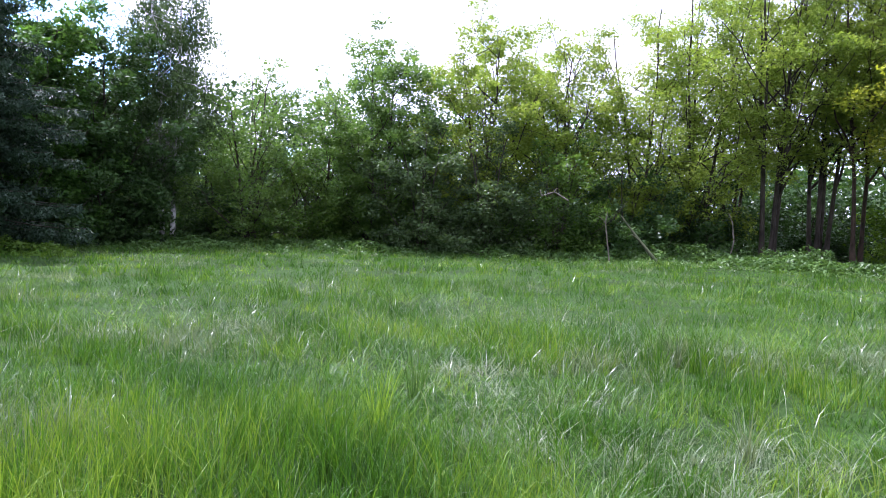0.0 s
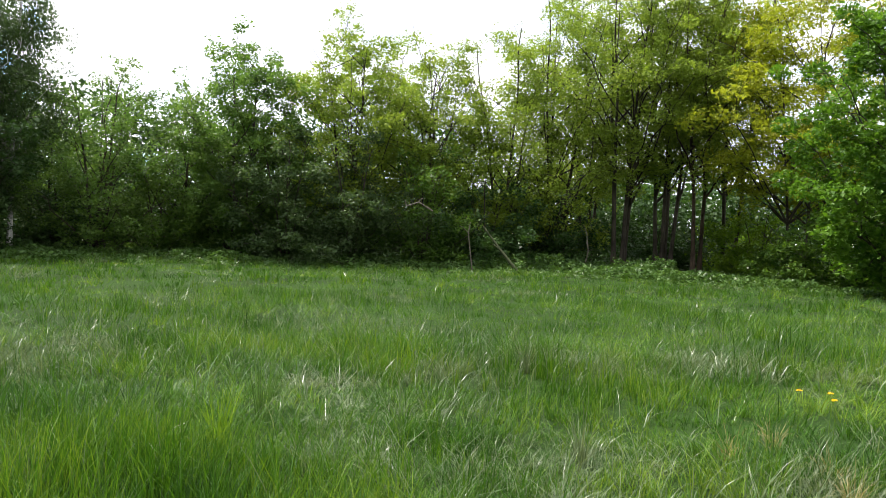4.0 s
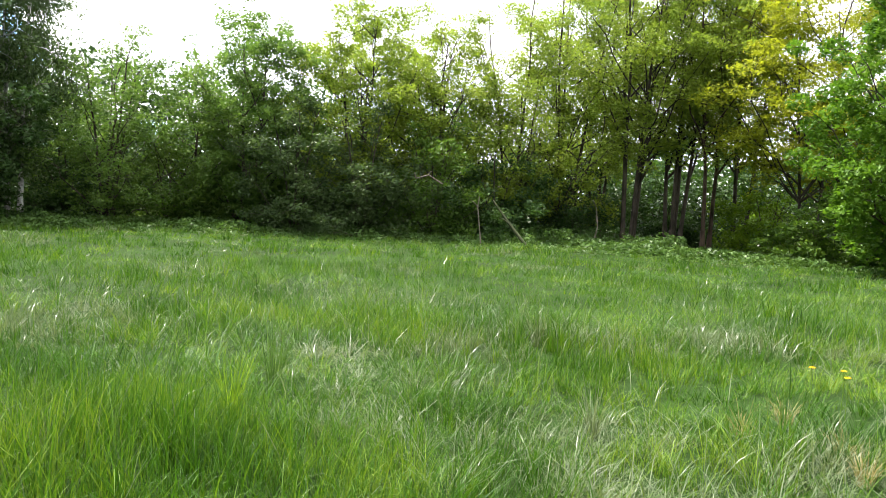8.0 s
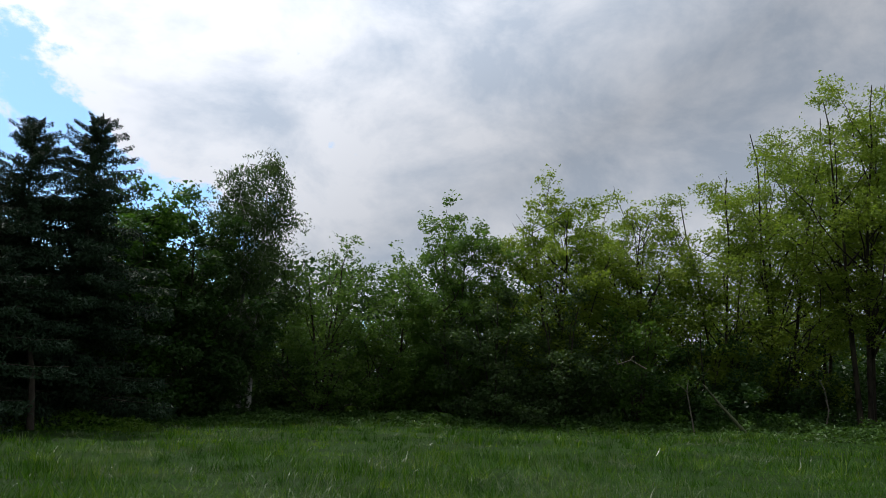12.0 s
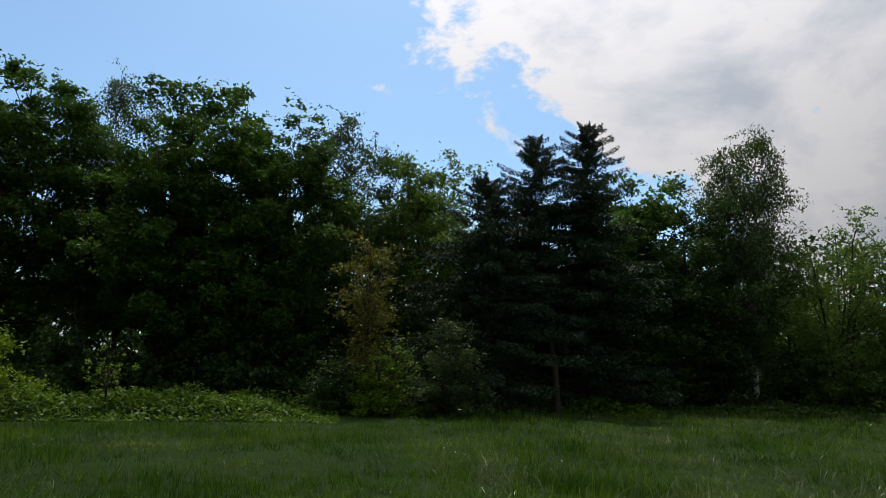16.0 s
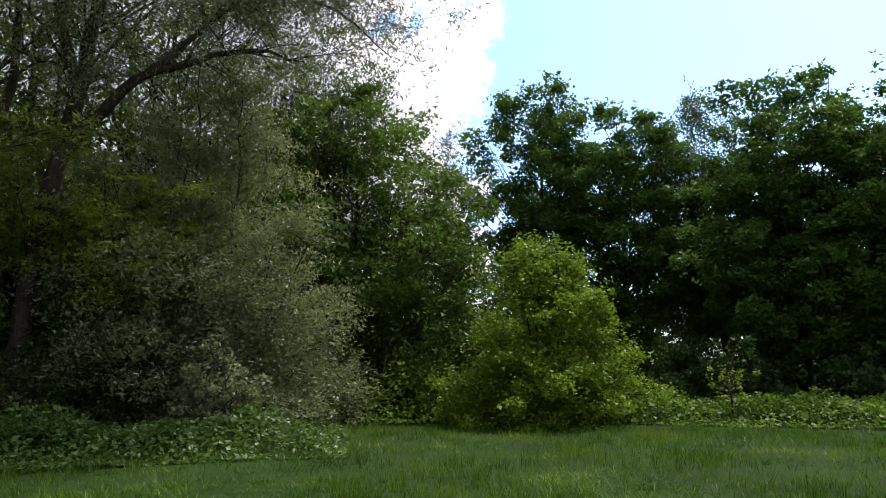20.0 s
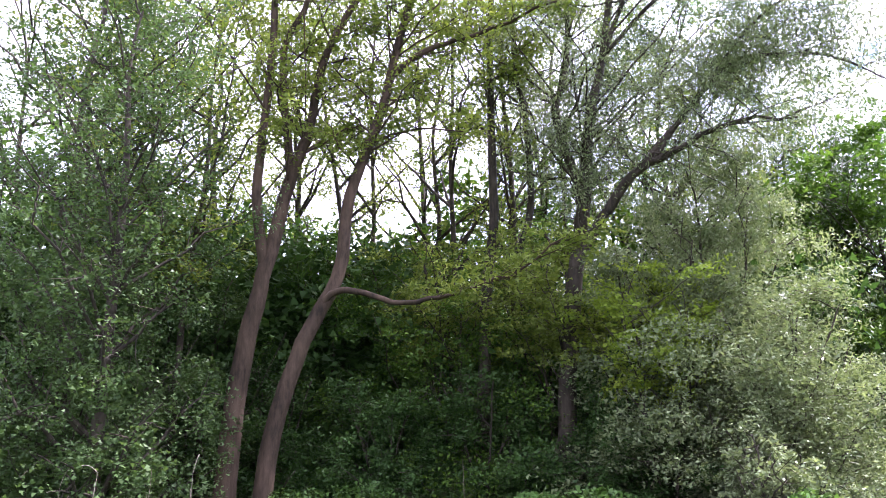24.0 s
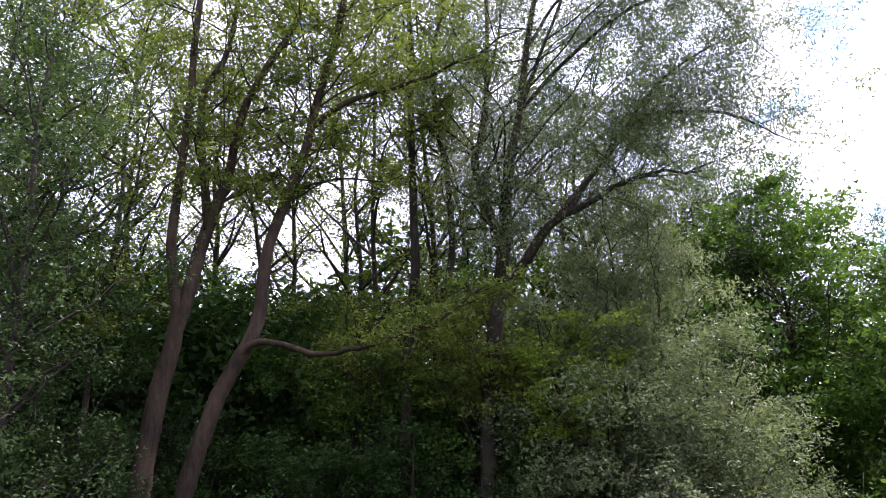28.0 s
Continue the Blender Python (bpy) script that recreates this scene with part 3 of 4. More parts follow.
def make_grass():
    rng = np.random.default_rng(11)
    green, silver = Heap(), Heap()
    for near, far, b0, b1, dense, length, width, joints in (
            (3.9, 7.0, -47, 46, 1500, 0.40, 0.0062, 3),
            (7.0, 12, -48, 46, 720, 0.37, 0.0084, 2),
            (7.0, 12, 46, 120, 460, 0.34, 0.0090, 2),
            (12, 21, -50, 46, 210, 0.31, 0.0135, 1),
            (12, 21, 46, 152, 260, 0.30, 0.0140, 1),
            (21, 37, -52, 46, 95, 0.26, 0.026, 1),
            (0.5, 3.9, -180, 180, 200, 0.30, 0.014, 2),
            (3.9, 7.0, 46, 313, 110, 0.34, 0.018, 2),
            (7.0, 14, 120, 312, 40, 0.34, 0.026, 2),
            (14, 38, 152, 308, 10, 0.32, 0.050, 1)):
        area = radians(b1 - b0) * (far ** 2 - near ** 2) / 2
        per = 18 if far < 13 else 9
        n = int(area * dense / per)
        # tussocks, and the blades that fan out of them
        d = np.sqrt(rng.uniform(near ** 2, far ** 2, n))
        b = np.radians(rng.uniform(b0, b1, n))
        cx, cy = -np.sin(b) * d, np.cos(b) * d
        tall = np.clip(0.95 + 0.36 * field(cx, cy, 0.8, 2.0) + 0.34 * field(cx, cy, 2.7, 5.0) + rng.normal(size=n) * 0.28, 0.28, 1.9)
        swept = 3.2 * field(cx, cy, 1.7, 3.0) + 1.5 * field(cx, cy, 0.4, 9.0)
        laid = np.clip(0.50 + 0.6 * field(cx, cy, 1.2, 8.0) + rng.normal(size=n) * 0.22, 0, 1.2)
        pale = (field(cx, cy, 1.3, 6.0) + 0.6 * field(cx, cy, 3.7, 7.0) + rng.normal(size=n) * 0.35) > (0.68 if far < 20 else 0.95)
        cx, cy, tall, swept, laid, pale = (np.repeat(k, per) for k in (cx, cy, tall, swept, laid, pale))
        m = n * per
        r, w = (0.085 if far < 13 else 0.12) * np.sqrt(rng.uniform(0, 1, m)), rng.uniform(0, 6.28, m)
        x, y = cx + np.cos(w) * r, cy + np.sin(w) * r
        long = length * tall * (0.35 + 0.85 * rng.uniform(0, 1, m) ** 1.7)
        way = np.where(rng.uniform(0, 1, m) < 0.8, w + rng.normal(size=m) * 0.6, swept + rng.normal(size=m) * 0.8)
        a0 = np.abs(rng.normal(size=m)) * 0.16 + 0.25 * laid
        a1 = a0 + np.abs(rng.normal(size=m)) * 0.75 + 1.1 * laid * rng.uniform(0.3, 1.2, m)
        pale |= rng.uniform(0, 1, m) < 0.04
        open_side = (np.arctan2(-x, y) < radians(40)) & (np.hypot(x, y) > 3.5)
        pale &= open_side
        long = np.where(open_side, long, long * 0.72)
        for heap, pick in ((green, ~pale), (silver, pale)):
            heap.add(*blades(rng, x[pick], y[pick], long[pick], width * rng.uniform(0.6, 1.4, pick.sum()), way[pick],
                             a0[pick] + (0.3 if heap is silver else 0), np.minimum(a1[pick] + (0.4 if heap is silver else 0), 2.3), joints))
    # long pale blades that arch over the rest
    for near, far, number, width in ((4.2, 8.0, 1500, 0.0065), (8.0, 15.0, 2600, 0.010)):
        d = np.sqrt(rng.uniform(near ** 2, far ** 2, number))
        b = np.radians(rng.uniform(-47, 44, number))
        x, y = -np.sin(b) * d, np.cos(b) * d
        thick = field(x, y, 1.3, 6.0) + field(x, y, 0.5, 1.0) + rng.normal(size=number) * 0.5 > 0.0
        x, y = x[thick], y[thick]
        m = len(x)
        a0 = rng.uniform(0.1, 0.5, m)
        silver.add(*blades(rng, x, y, rng.uniform(0.35, 0.62, m), width * rng.uniform(0.7, 1.3, m), rng.uniform(0, 6.28, m), a0, a0 + rng.uniform(0.9, 2.0, m), 4))
    tagged(new("meadow_grass", green.done("meadow_grass", GRASS)), "long green meadow grass in uneven tussocks", "grass", kind="stuff")
    tagged(new("silvery_grass", silver.done("silvery_grass", SILVER_GRASS)), "bent pale silvery grass lying in patches", "grass", kind="stuff")


make_grass()


def thicket(name, label, mat, spans, seed, size, per_m2, corners=4, kind="stuff", category="undergrowth"):
    """Low growth: leaves over an uneven mound along a strip. spans: bearing from, to, near, far, height."""
    rng = np.random.default_rng(seed)
    spots = []
    for b0, b1, near, far, tall in spans:
        n = int(radians(abs(b1 - b0)) * (far ** 2 - near ** 2) / 2 * per_m2)
        u = rng.uniform(0, 1, n)
        b = np.radians(true_bearing(b0 + (b1 - b0) * u))
        e = rng.uniform(0, 1, n)
        d = near + (far - near) * e + ARM
        x, y = -np.sin(b) * d, np.cos(b) * d
        edge = np.clip(np.minimum(e, 1.3 - e) * 3.2, 0.15, 1) * np.clip(np.minimum(u, 1 - u) * 9, 0.25, 1)
        h = tall * edge * np.clip(0.75 + 0.35 * field(x, y, 1.1, seed) + 0.25 * field(x, y, 3.3, seed + 1.0), 0.15, 1.5)
        z = ground_z(x, y) + h * rng.uniform(0.25, 1.0, n) ** 0.6
        spots.append(np.stack([x, y, z], 1))
    at = np.concatenate(spots)
    v, q = leaves(rng, at, size[0], size[1], 0.05, 0.9, corners=corners)
    tagged(new(name, mesh(name, v, q, mat)), label, category, kind=kind)


# ---- woodland edge: far side of the meadow ----
spruce("tall dark spruce with drooping branches at the wood's edge", 35.6, 30, 11.1, 8.4, 1)
spruce("tall dark spruce with a narrow tip beside another", 31.7, 30, 11.6, 8.4, 2)
spruce("shorter broad spruce with drooping dark boughs", 39.4, 27.8, 8.7, 9.6, 3)
tree("birch_tree", "tall birch with forked white stems and hanging twigs", 20.2, 37, 13.6, 4.7, BIRCH, BIRCH_BARK, 10, base=0.22, profile="oval", count=2, spread=0.9,
     limbs=30, subs=6, twigs=5, per=30, strands=0.9, down=0.5, size=(0.18, 0.10), fine=0.8, flat=0.9, girth=0.012)
tree("deciduous_tree", "dark round-headed tree behind the spruces", 28.6, 35, 11.2, 7.2, OAK, BARK, 11, base=0.06, profile="broad", limbs=44, subs=6, twigs=5, per=26, size=(0.22, 0.17))
tree("deciduous_tree", "dark green tree between birch and spruce", 24.4, 36, 9.9, 7.0, DARK, BARK, 12, base=0.03, profile="broad", limbs=36, subs=6, twigs=5, per=28, size=(0.21, 0.16))
tree("ash_tree", "many-stemmed light green tree with thin upright stems", 14.5, 36.5, 8.9, 6.0, FRESH, BARK, 13, base=0.08, count=5, spread=1.5, limbs=30,
     subs=5, twigs=4, per=28, size=(0.17, 0.11))
tree("deciduous_tree", "low green tree behind the ash stems", 17.6, 41, 8.4, 5, FRESH, BARK, 14, base=0.05, limbs=18, subs=5, twigs=4, per=30, size=(0.2, 0.14))
tree("deciduous_tree", "open tree with long arching branches", 9.2, 38, 7.6, 7.5, FRESH, BARK, 15, base=0.3, limbs=18, subs=6, twigs=4, per=22, size=(0.17, 0.11), flat=0.35, profile="vase", lean=(0.6, 0))
tree("deciduous_tree", "tall rounded mid-green tree with an airy top", 5.0, 37, 10.8, 7.0, FRESH, BARK, 16, base=0.04, profile="broad", limbs=44, subs=6, twigs=5, per=34, size=(0.18, 0.13), count=2, spread=0.7)
tree("locust_tree", "yellow-green locust with a rounded airy crown", -2.9, 38, 12.4, 8.2, ROBINIA, BARK, 17, base=0.2, profile="broad", count=3, spread=1.8, limbs=50, subs=6, twigs=5, per=28, flat=0.5, size=(0.18, 0.12))
tree("locust_tree", "thin forked locust with sparse pale leaves", -8.8, 39, 12.5, 7.6, ROBINIA, BARK, 18, base=0.3, profile="broad", count=3, spread=2.0, limbs=44, subs=6, twigs=4, per=26, flat=0.5, size=(0.17, 0.115))
for b, d, h, w, s, m in ((1.6, 34.5, 6.4, 5.6, 30, "w"), (-3.4, 35, 6.2, 7.2, 31, "w"), (-8.8, 35.5, 6.0, 7.0, 32, "f"), (-13.5, 37, 4.8, 6.5, 33, ""), (10.6, 38, 5.0, 6.4, 34, "f"), (17, 39, 4.0, 6.0, 35, ""),
                         (25, 37, 4.6, 7.0, 36, ""), (-18.5, 40, 4.2, 6.5, 37, ""), (-33, 43, 4.0, 7.0, 38, "h"), (-37.0, 35.5, 3.4, 6.0, 28, "f"), (-26, 45, 3.0, 7.0, 39, ""), (30, 33, 3.6, 6.0, 29, "")):
    tree("shrub", "greyish green leafy shrub at the foot of the trees" if m == "w" else "dense mid-green shrub at the foot of the trees" if m else "dense dark green shrub at the foot of the trees", b, d, h, w, BIRCH if m == "w" else HAZEL if m == "h" else MAPLE if m == "f" else DARK, BARK, s,
         base=0.0, profile="dome", count=4, spread=1.3, limbs=22, subs=6, twigs=4, per=22, size=(0.2, 0.145), category="shrub", group="shrubs along the wood's edge")
for b, d, h, w, s, g, c in ((-14.8, 39.5, 12.4, 7.4, 40, .1, 2), (-18.4, 40, 15.0, 8.2, 41, .12, 2), (-23.4, 39.5, 16.8, 8.2, 42, .34, 3), (-26.6, 41, 17.2, 7.8, 43, .36, 3), (-29.0, 40, 16.2, 6.6, 44, .36, 1), (-31.0, 44, 17.0, 7.0, 45, .36, 2), (-21.0, 46, 16.4, 7.8, 48, .3, 2)):
    tree("locust_tree", "tall yellow-green locust with slender dark trunks", b, d, h, w, ROBINIA, RED_BARK if s == 44 else BARK, s, base=g, profile="broad", count=c + 1, spread=2.1, girth=0.0095, cap=0.92, limbs=44, subs=6, twigs=5, per=22, flat=0.55, size=(0.165, 0.11), lobes=0.5, up=0.3, lean=(0.4, 0))
tree("locust_tree", "golden-leaved locust with layered boughs", -35.4, 38.5, 15.8, 9.8, GOLDEN, BARK, 46, base=0.3, limbs=46, subs=6, twigs=5, per=28, flat=0.35, lobes=0.55, girth=0.007, size=(0.19, 0.12), count=2, spread=1.8)
tree("oak_tree", "sunlit green oak with low dense boughs", -43.4, 31, 12.6, 9.2, SUN_TONED_OAK, BARK, 47, base=0.05, limbs=100, subs=7, twigs=5, per=26, lobes=0.9, fine=0.95, size=(0.18, 0.14), profile="oval")

# ---- woodland edge: shaded side ----
tree("hazel_bush", "bright green hazel bush spreading to the ground", 79.3, 21.0, 5.2, 5.7, HAZEL, BARK, 60, base=0.02, profile="mound", count=6, spread=0.8, limbs=64, subs=7, twigs=5, per=30, lobes=0.45, fine=0.8, size=(0.13, 0.10), category="bush", clump=0.3)
tree("maple_tree", "broad dense green tree with a rounded crown", 93.6, 28, 12.4, 12.4, MAPLE, BARK, 61, base=0.0, limbs=120, subs=6, twigs=4, per=42, size=(0.20, 0.155), fine=0.80, clump=0.42, profile="dome")
tree("oak_tree", "tall dark oak with a clumped crown", 79.0, 35, 15.4, 7.6, OAK, BARK, 62, base=0.3, profile="broad", limbs=44, subs=6, twigs=5, per=38, size=(0.175, 0.135), fine=0.95)
tree("oak_tree", "dark oak with leafy boughs down to the shrubs", 73.0, 34.5, 13.8, 6.8, OAK, BARK, 63, base=0.24, profile="broad", limbs=42, subs=6, twigs=5, per=38, size=(0.175, 0.135), fine=0.95)
tree("birch_tree", "thin birch showing above the oaks", 68.3, 37, 15.0, 5.6, BIRCH, BIRCH_BARK, 64, base=0.2, limbs=36, subs=6, twigs=5, per=30, strands=0.7, down=0.5, size=(0.18, 0.10))
tree("birch_tree", "pale thin birch far behind the round tree", 87.0, 42, 15.0, 6.0, BIRCH, BIRCH_BARK, 59, base=0.25, limbs=22, subs=5, twigs=4, per=24, strands=0.6, down=0.5, size=(0.18, 0.10))
tree("oak_tree", "large dark oak with a domed crown", 61.0, 31, 12.9, 8.4, OAK, BARK, 65, base=0.2, profile="broad", limbs=60, subs=7, twigs=5, per=36, size=(0.175, 0.135), fine=0.95)
tree("oak_tree", "dark oak with dense foliage", 55.0, 31.5, 12.0, 7.2, OAK, BARK, 66, base=0.2, profile="broad", limbs=48, subs=6, twigs=5, per=37, size=(0.175, 0.135), fine=0.95)
tree("oak_tree", "dark oak filling the wood behind", 66.2, 35, 11.2, 6.4, OAK, BARK, 58, base=0.3, limbs=26, subs=6, twigs=5, per=30, size=(0.23, 0.17))
tree("birch_tree", "slender birch with a dark rounded top", 50.2, 34, 13.3, 6.0, BIRCH, BIRCH_BARK, 67, base=0.08, limbs=32, subs=6, twigs=5, per=28, strands=0.4, down=0.3, size=(0.19, 0.12))
tree("ash_tree", "pale green tree with an open crown", 44.6, 36, 12.4, 8.0, FRESH, BARK, 68, base=0.08, profile="broad", limbs=60, subs=6, twigs=5, per=28, size=(0.19, 0.13))
tree("small_tree", "small slender tree with brownish yellow young leaves", 48.2, 24.5, 5.8, 2.1, RUSSET, BARK, 69, base=0.2, profile="vase", cap=0.95, limbs=26, subs=4, twigs=3, per=12, lobes=0.1, size=(0.11, 0.08), clump=0.25)
tree("bush", "dark green bush at the foot of the small tree", 50.6, 24.0, 1.8, 1.4, DARK, BARK, 70, base=0.02, profile="skirt", count=4, spread=0.6, limbs=22, subs=5, twigs=3, per=28, size=(0.11, 0.08), category="bush")
tree("bush", "yellow-green bush in the meadow's edge", 46.7, 23.6, 2.2, 2.2, HAZEL, BARK, 71, base=0.02, profile="skirt", count=4, spread=0.6, limbs=22, subs=5, twigs=4, per=26, size=(0.11, 0.08), category="bush")
tree("bush", "silvery green bush with upright shoots", 41.8, 23.8, 3.1, 2.0, BIRCH, BARK, 72, base=0.02, profile="skirt", count=5, spread=0.6, limbs=26, subs=5, twigs=4, per=24, size=(0.11, 0.08), category="bush")
tree("sapling", "young sapling with fresh leaves on the bank", 66.2, 22.2, 1.9, 0.6, HAZEL, BARK, 73, base=0.4, limbs=9, subs=3, twigs=2, per=8, size=(0.11, 0.07), clump=0.15, category="sapling", corners=4)
tree("sapling", "slender sapling with whitish leaves among the nettles", 103.6, 16.4, 2.0, 1.5, WILLOW, BARK, 74, base=0.25, limbs=14, subs=4, twigs=3, per=14, size=(0.11, 0.06), clump=0.22, category="sapling", corners=4)
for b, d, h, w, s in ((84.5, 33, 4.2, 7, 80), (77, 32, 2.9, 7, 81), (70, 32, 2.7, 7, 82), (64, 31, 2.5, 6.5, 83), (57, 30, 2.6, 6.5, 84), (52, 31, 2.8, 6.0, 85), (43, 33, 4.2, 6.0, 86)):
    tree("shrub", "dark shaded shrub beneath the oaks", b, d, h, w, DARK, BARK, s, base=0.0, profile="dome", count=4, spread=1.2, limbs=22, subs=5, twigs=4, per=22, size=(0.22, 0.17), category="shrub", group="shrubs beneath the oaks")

# ---- willow corner ----
FOOT = (115.5, 20.5)
tree("willow_tree", "tall silvery willow with a long sweeping limb", *FOOT, 21, 10.5, WILLOW, BARK, 90, base=0.42, profile="vase", limbs=46, subs=7, twigs=5, per=18, strands=0.3, down=0.35, sweep=6.0, size=(0.135, 0.047),
     girth=0.006, stems=[(aloft(FOOT, [(116.5, -4.5, 20.5), (116.0, 6, 20.5), (113.8, 18.6, 20.5), (113.0, 23.6, 20.5), (111.4, 28.8, 20.5), (108.6, 38, 20.5)]), 0.28, 0.08),
            (aloft(FOOT, [(113.8, 18.6, 20.5), (115.6, 25.2, 20.7), (114.2, 29.2, 21), (113, 40, 21.5)]), 0.15, 0.06),
            (aloft(FOOT, [(111.4, 28.8, 20.5), (109.0, 33.0, 20.0), (105.0, 38.5, 19.6)]), 0.09, 0.02)],
     boughs=[(aloft(FOOT, [(115.0, 13.6, 20.4), (111.9, 17.9, 20), (109.4, 20.4, 19.7), (106.6, 21.4, 19.5), (102.6, 22.8, 19.2), (97.6, 22.4, 19)]), 0.17, 0.03, 40),
             (aloft(FOOT, [(108.4, 20.7, 19.6), (105.5, 24, 19.4), (101, 27, 19), (95.5, 26.0, 18.8), (91.0, 23.0, 18.6)]), 0.08, 0.012, 90),
             (aloft(FOOT, [(109.4, 20.4, 19.7), (106.0, 23.5, 19.4), (103.4, 25.8, 19.2), (98.5, 30.0, 18.8), (92.4, 31.0, 18.6)]), 0.09, 0.012, 92),
             (aloft(FOOT, [(111.4, 28.8, 20.5), (106.0, 32.6, 19.8), (100.5, 34.8, 19.4), (95.5, 34.5, 19.2), (90.8, 28.5, 18.8)]), 0.07, 0.012, 100),
             (aloft(FOOT, [(108.6, 38, 20.5), (104.5, 41.5, 20.0), (99.5, 41.5, 19.6), (92.5, 36.0, 19.0)]), 0.06, 0.012, 100),
             (aloft(FOOT, [(110.0, 33.5, 20.5), (106.5, 36.5, 21.0), (101.5, 37.5, 21.0), (96.5, 35.0, 20.6)]), 0.06, 0.012, 70)])
tree("willow_tree", "silvery willow leaning over its bush", 104.4, 21.5, 10.2, 6.6, WILLOW, BARK, 89, base=0.1, limbs=46, subs=7, twigs=5, per=30, strands=0.3, down=0.4, size=(0.14, 0.055), count=3, spread=1.2)
tree("birch_tree", "pale birch with hanging twigs behind the willow", 96.2, 29.5, 15.6, 5.6, BIRCH, BIRCH_BARK, 88, base=0.45, limbs=30, subs=6, twigs=5, per=20, strands=0.6, down=0.5, size=(0.18, 0.10))
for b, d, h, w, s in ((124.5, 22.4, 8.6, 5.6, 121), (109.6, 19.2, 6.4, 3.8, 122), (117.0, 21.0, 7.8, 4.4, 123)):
    tree("small_tree", "young locust with yellow-green leaves before the dark understorey", b, d, h, w, ROBINIA if s == 122 else SHADE_TONED_LOCUST, BARK, s, base=0.58, profile="broad", limbs=22, subs=5, twigs=5, per=18, flat=0.4, size=(0.13, 0.085),
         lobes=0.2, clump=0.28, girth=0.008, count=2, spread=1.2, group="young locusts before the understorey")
tree("willow_bush", "silvery willow bush rounded down to the nettles", 101.6, 19.2, 5.4, 4.9, WILLOW, BARK, 91, base=0.0, profile="dome", count=5, spread=1.4, limbs=46, subs=7, twigs=5, per=30, size=(0.12, 0.05), strands=0.15, category="bush")
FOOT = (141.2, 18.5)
tree("locust_tree", "tall locust with a forked reddish trunk", *FOOT, 21.5, 8.5, SHADE_TONED_LOCUST, RED_BARK, 92, base=0.45, profile="vase", limbs=40, subs=6, twigs=5, per=14, flat=0.5, size=(0.14, 0.09), lobes=0.05, clump=0.30, steep=(0.3, 1.1),
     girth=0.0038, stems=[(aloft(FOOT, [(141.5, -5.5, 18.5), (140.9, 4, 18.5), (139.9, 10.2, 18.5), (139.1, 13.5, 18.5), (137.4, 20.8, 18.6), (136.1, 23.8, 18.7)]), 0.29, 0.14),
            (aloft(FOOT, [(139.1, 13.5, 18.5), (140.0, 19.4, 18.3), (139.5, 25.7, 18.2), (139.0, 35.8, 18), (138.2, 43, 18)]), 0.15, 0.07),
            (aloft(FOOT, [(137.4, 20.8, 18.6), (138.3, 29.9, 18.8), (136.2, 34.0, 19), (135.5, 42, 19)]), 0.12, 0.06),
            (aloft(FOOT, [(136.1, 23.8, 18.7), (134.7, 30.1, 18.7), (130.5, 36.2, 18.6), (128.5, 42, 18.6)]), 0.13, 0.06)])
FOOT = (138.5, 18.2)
tree("locust_tree", "leaning locust with a low bent bough", *FOOT, 21.5, 8.5, SHADE_TONED_LOCUST, RED_BARK, 93, base=0.45, profile="vase", limbs=40, subs=6, twigs=5, per=14, flat=0.5, size=(0.14, 0.09), lobes=0.05, clump=0.30, steep=(0.3, 1.1),
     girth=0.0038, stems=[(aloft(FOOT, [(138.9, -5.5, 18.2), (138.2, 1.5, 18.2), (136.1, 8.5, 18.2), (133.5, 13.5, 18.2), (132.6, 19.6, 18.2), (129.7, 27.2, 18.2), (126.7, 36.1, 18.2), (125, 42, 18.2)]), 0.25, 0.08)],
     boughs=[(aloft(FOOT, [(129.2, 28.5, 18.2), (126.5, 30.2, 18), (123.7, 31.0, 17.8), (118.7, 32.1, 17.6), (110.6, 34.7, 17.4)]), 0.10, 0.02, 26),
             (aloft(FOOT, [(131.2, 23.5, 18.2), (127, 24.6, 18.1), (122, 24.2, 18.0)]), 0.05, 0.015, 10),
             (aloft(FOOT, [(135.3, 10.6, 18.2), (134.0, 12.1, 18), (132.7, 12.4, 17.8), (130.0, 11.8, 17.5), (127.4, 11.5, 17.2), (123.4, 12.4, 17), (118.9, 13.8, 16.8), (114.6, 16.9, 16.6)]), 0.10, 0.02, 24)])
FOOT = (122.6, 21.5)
tree("locust_tree", "upright locust with two dark stems", *FOOT, 22.5, 8.0, SHADE_TONED_LOCUST, BARK, 97, base=0.5, profile="vase", limbs=36, subs=6, twigs=5, per=14, flat=0.5, size=(0.14, 0.09), lobes=0.05, clump=0.30, steep=(0.3, 1.1),
     girth=0.0038, stems=[(aloft(FOOT, [(122.9, -4.5, 21.5), (122.0, 10.6, 21.5), (121.0, 18.3, 21.5), (120.8, 27.7, 21.5), (120.4, 39, 21.5)]), 0.2, 0.08),
            (aloft(FOOT, [(120.2, 13, 21.7), (118.1, 18.1, 22), (118.1, 25.4, 22), (118.8, 31.7, 22), (117, 38, 22)]), 0.13, 0.06)])
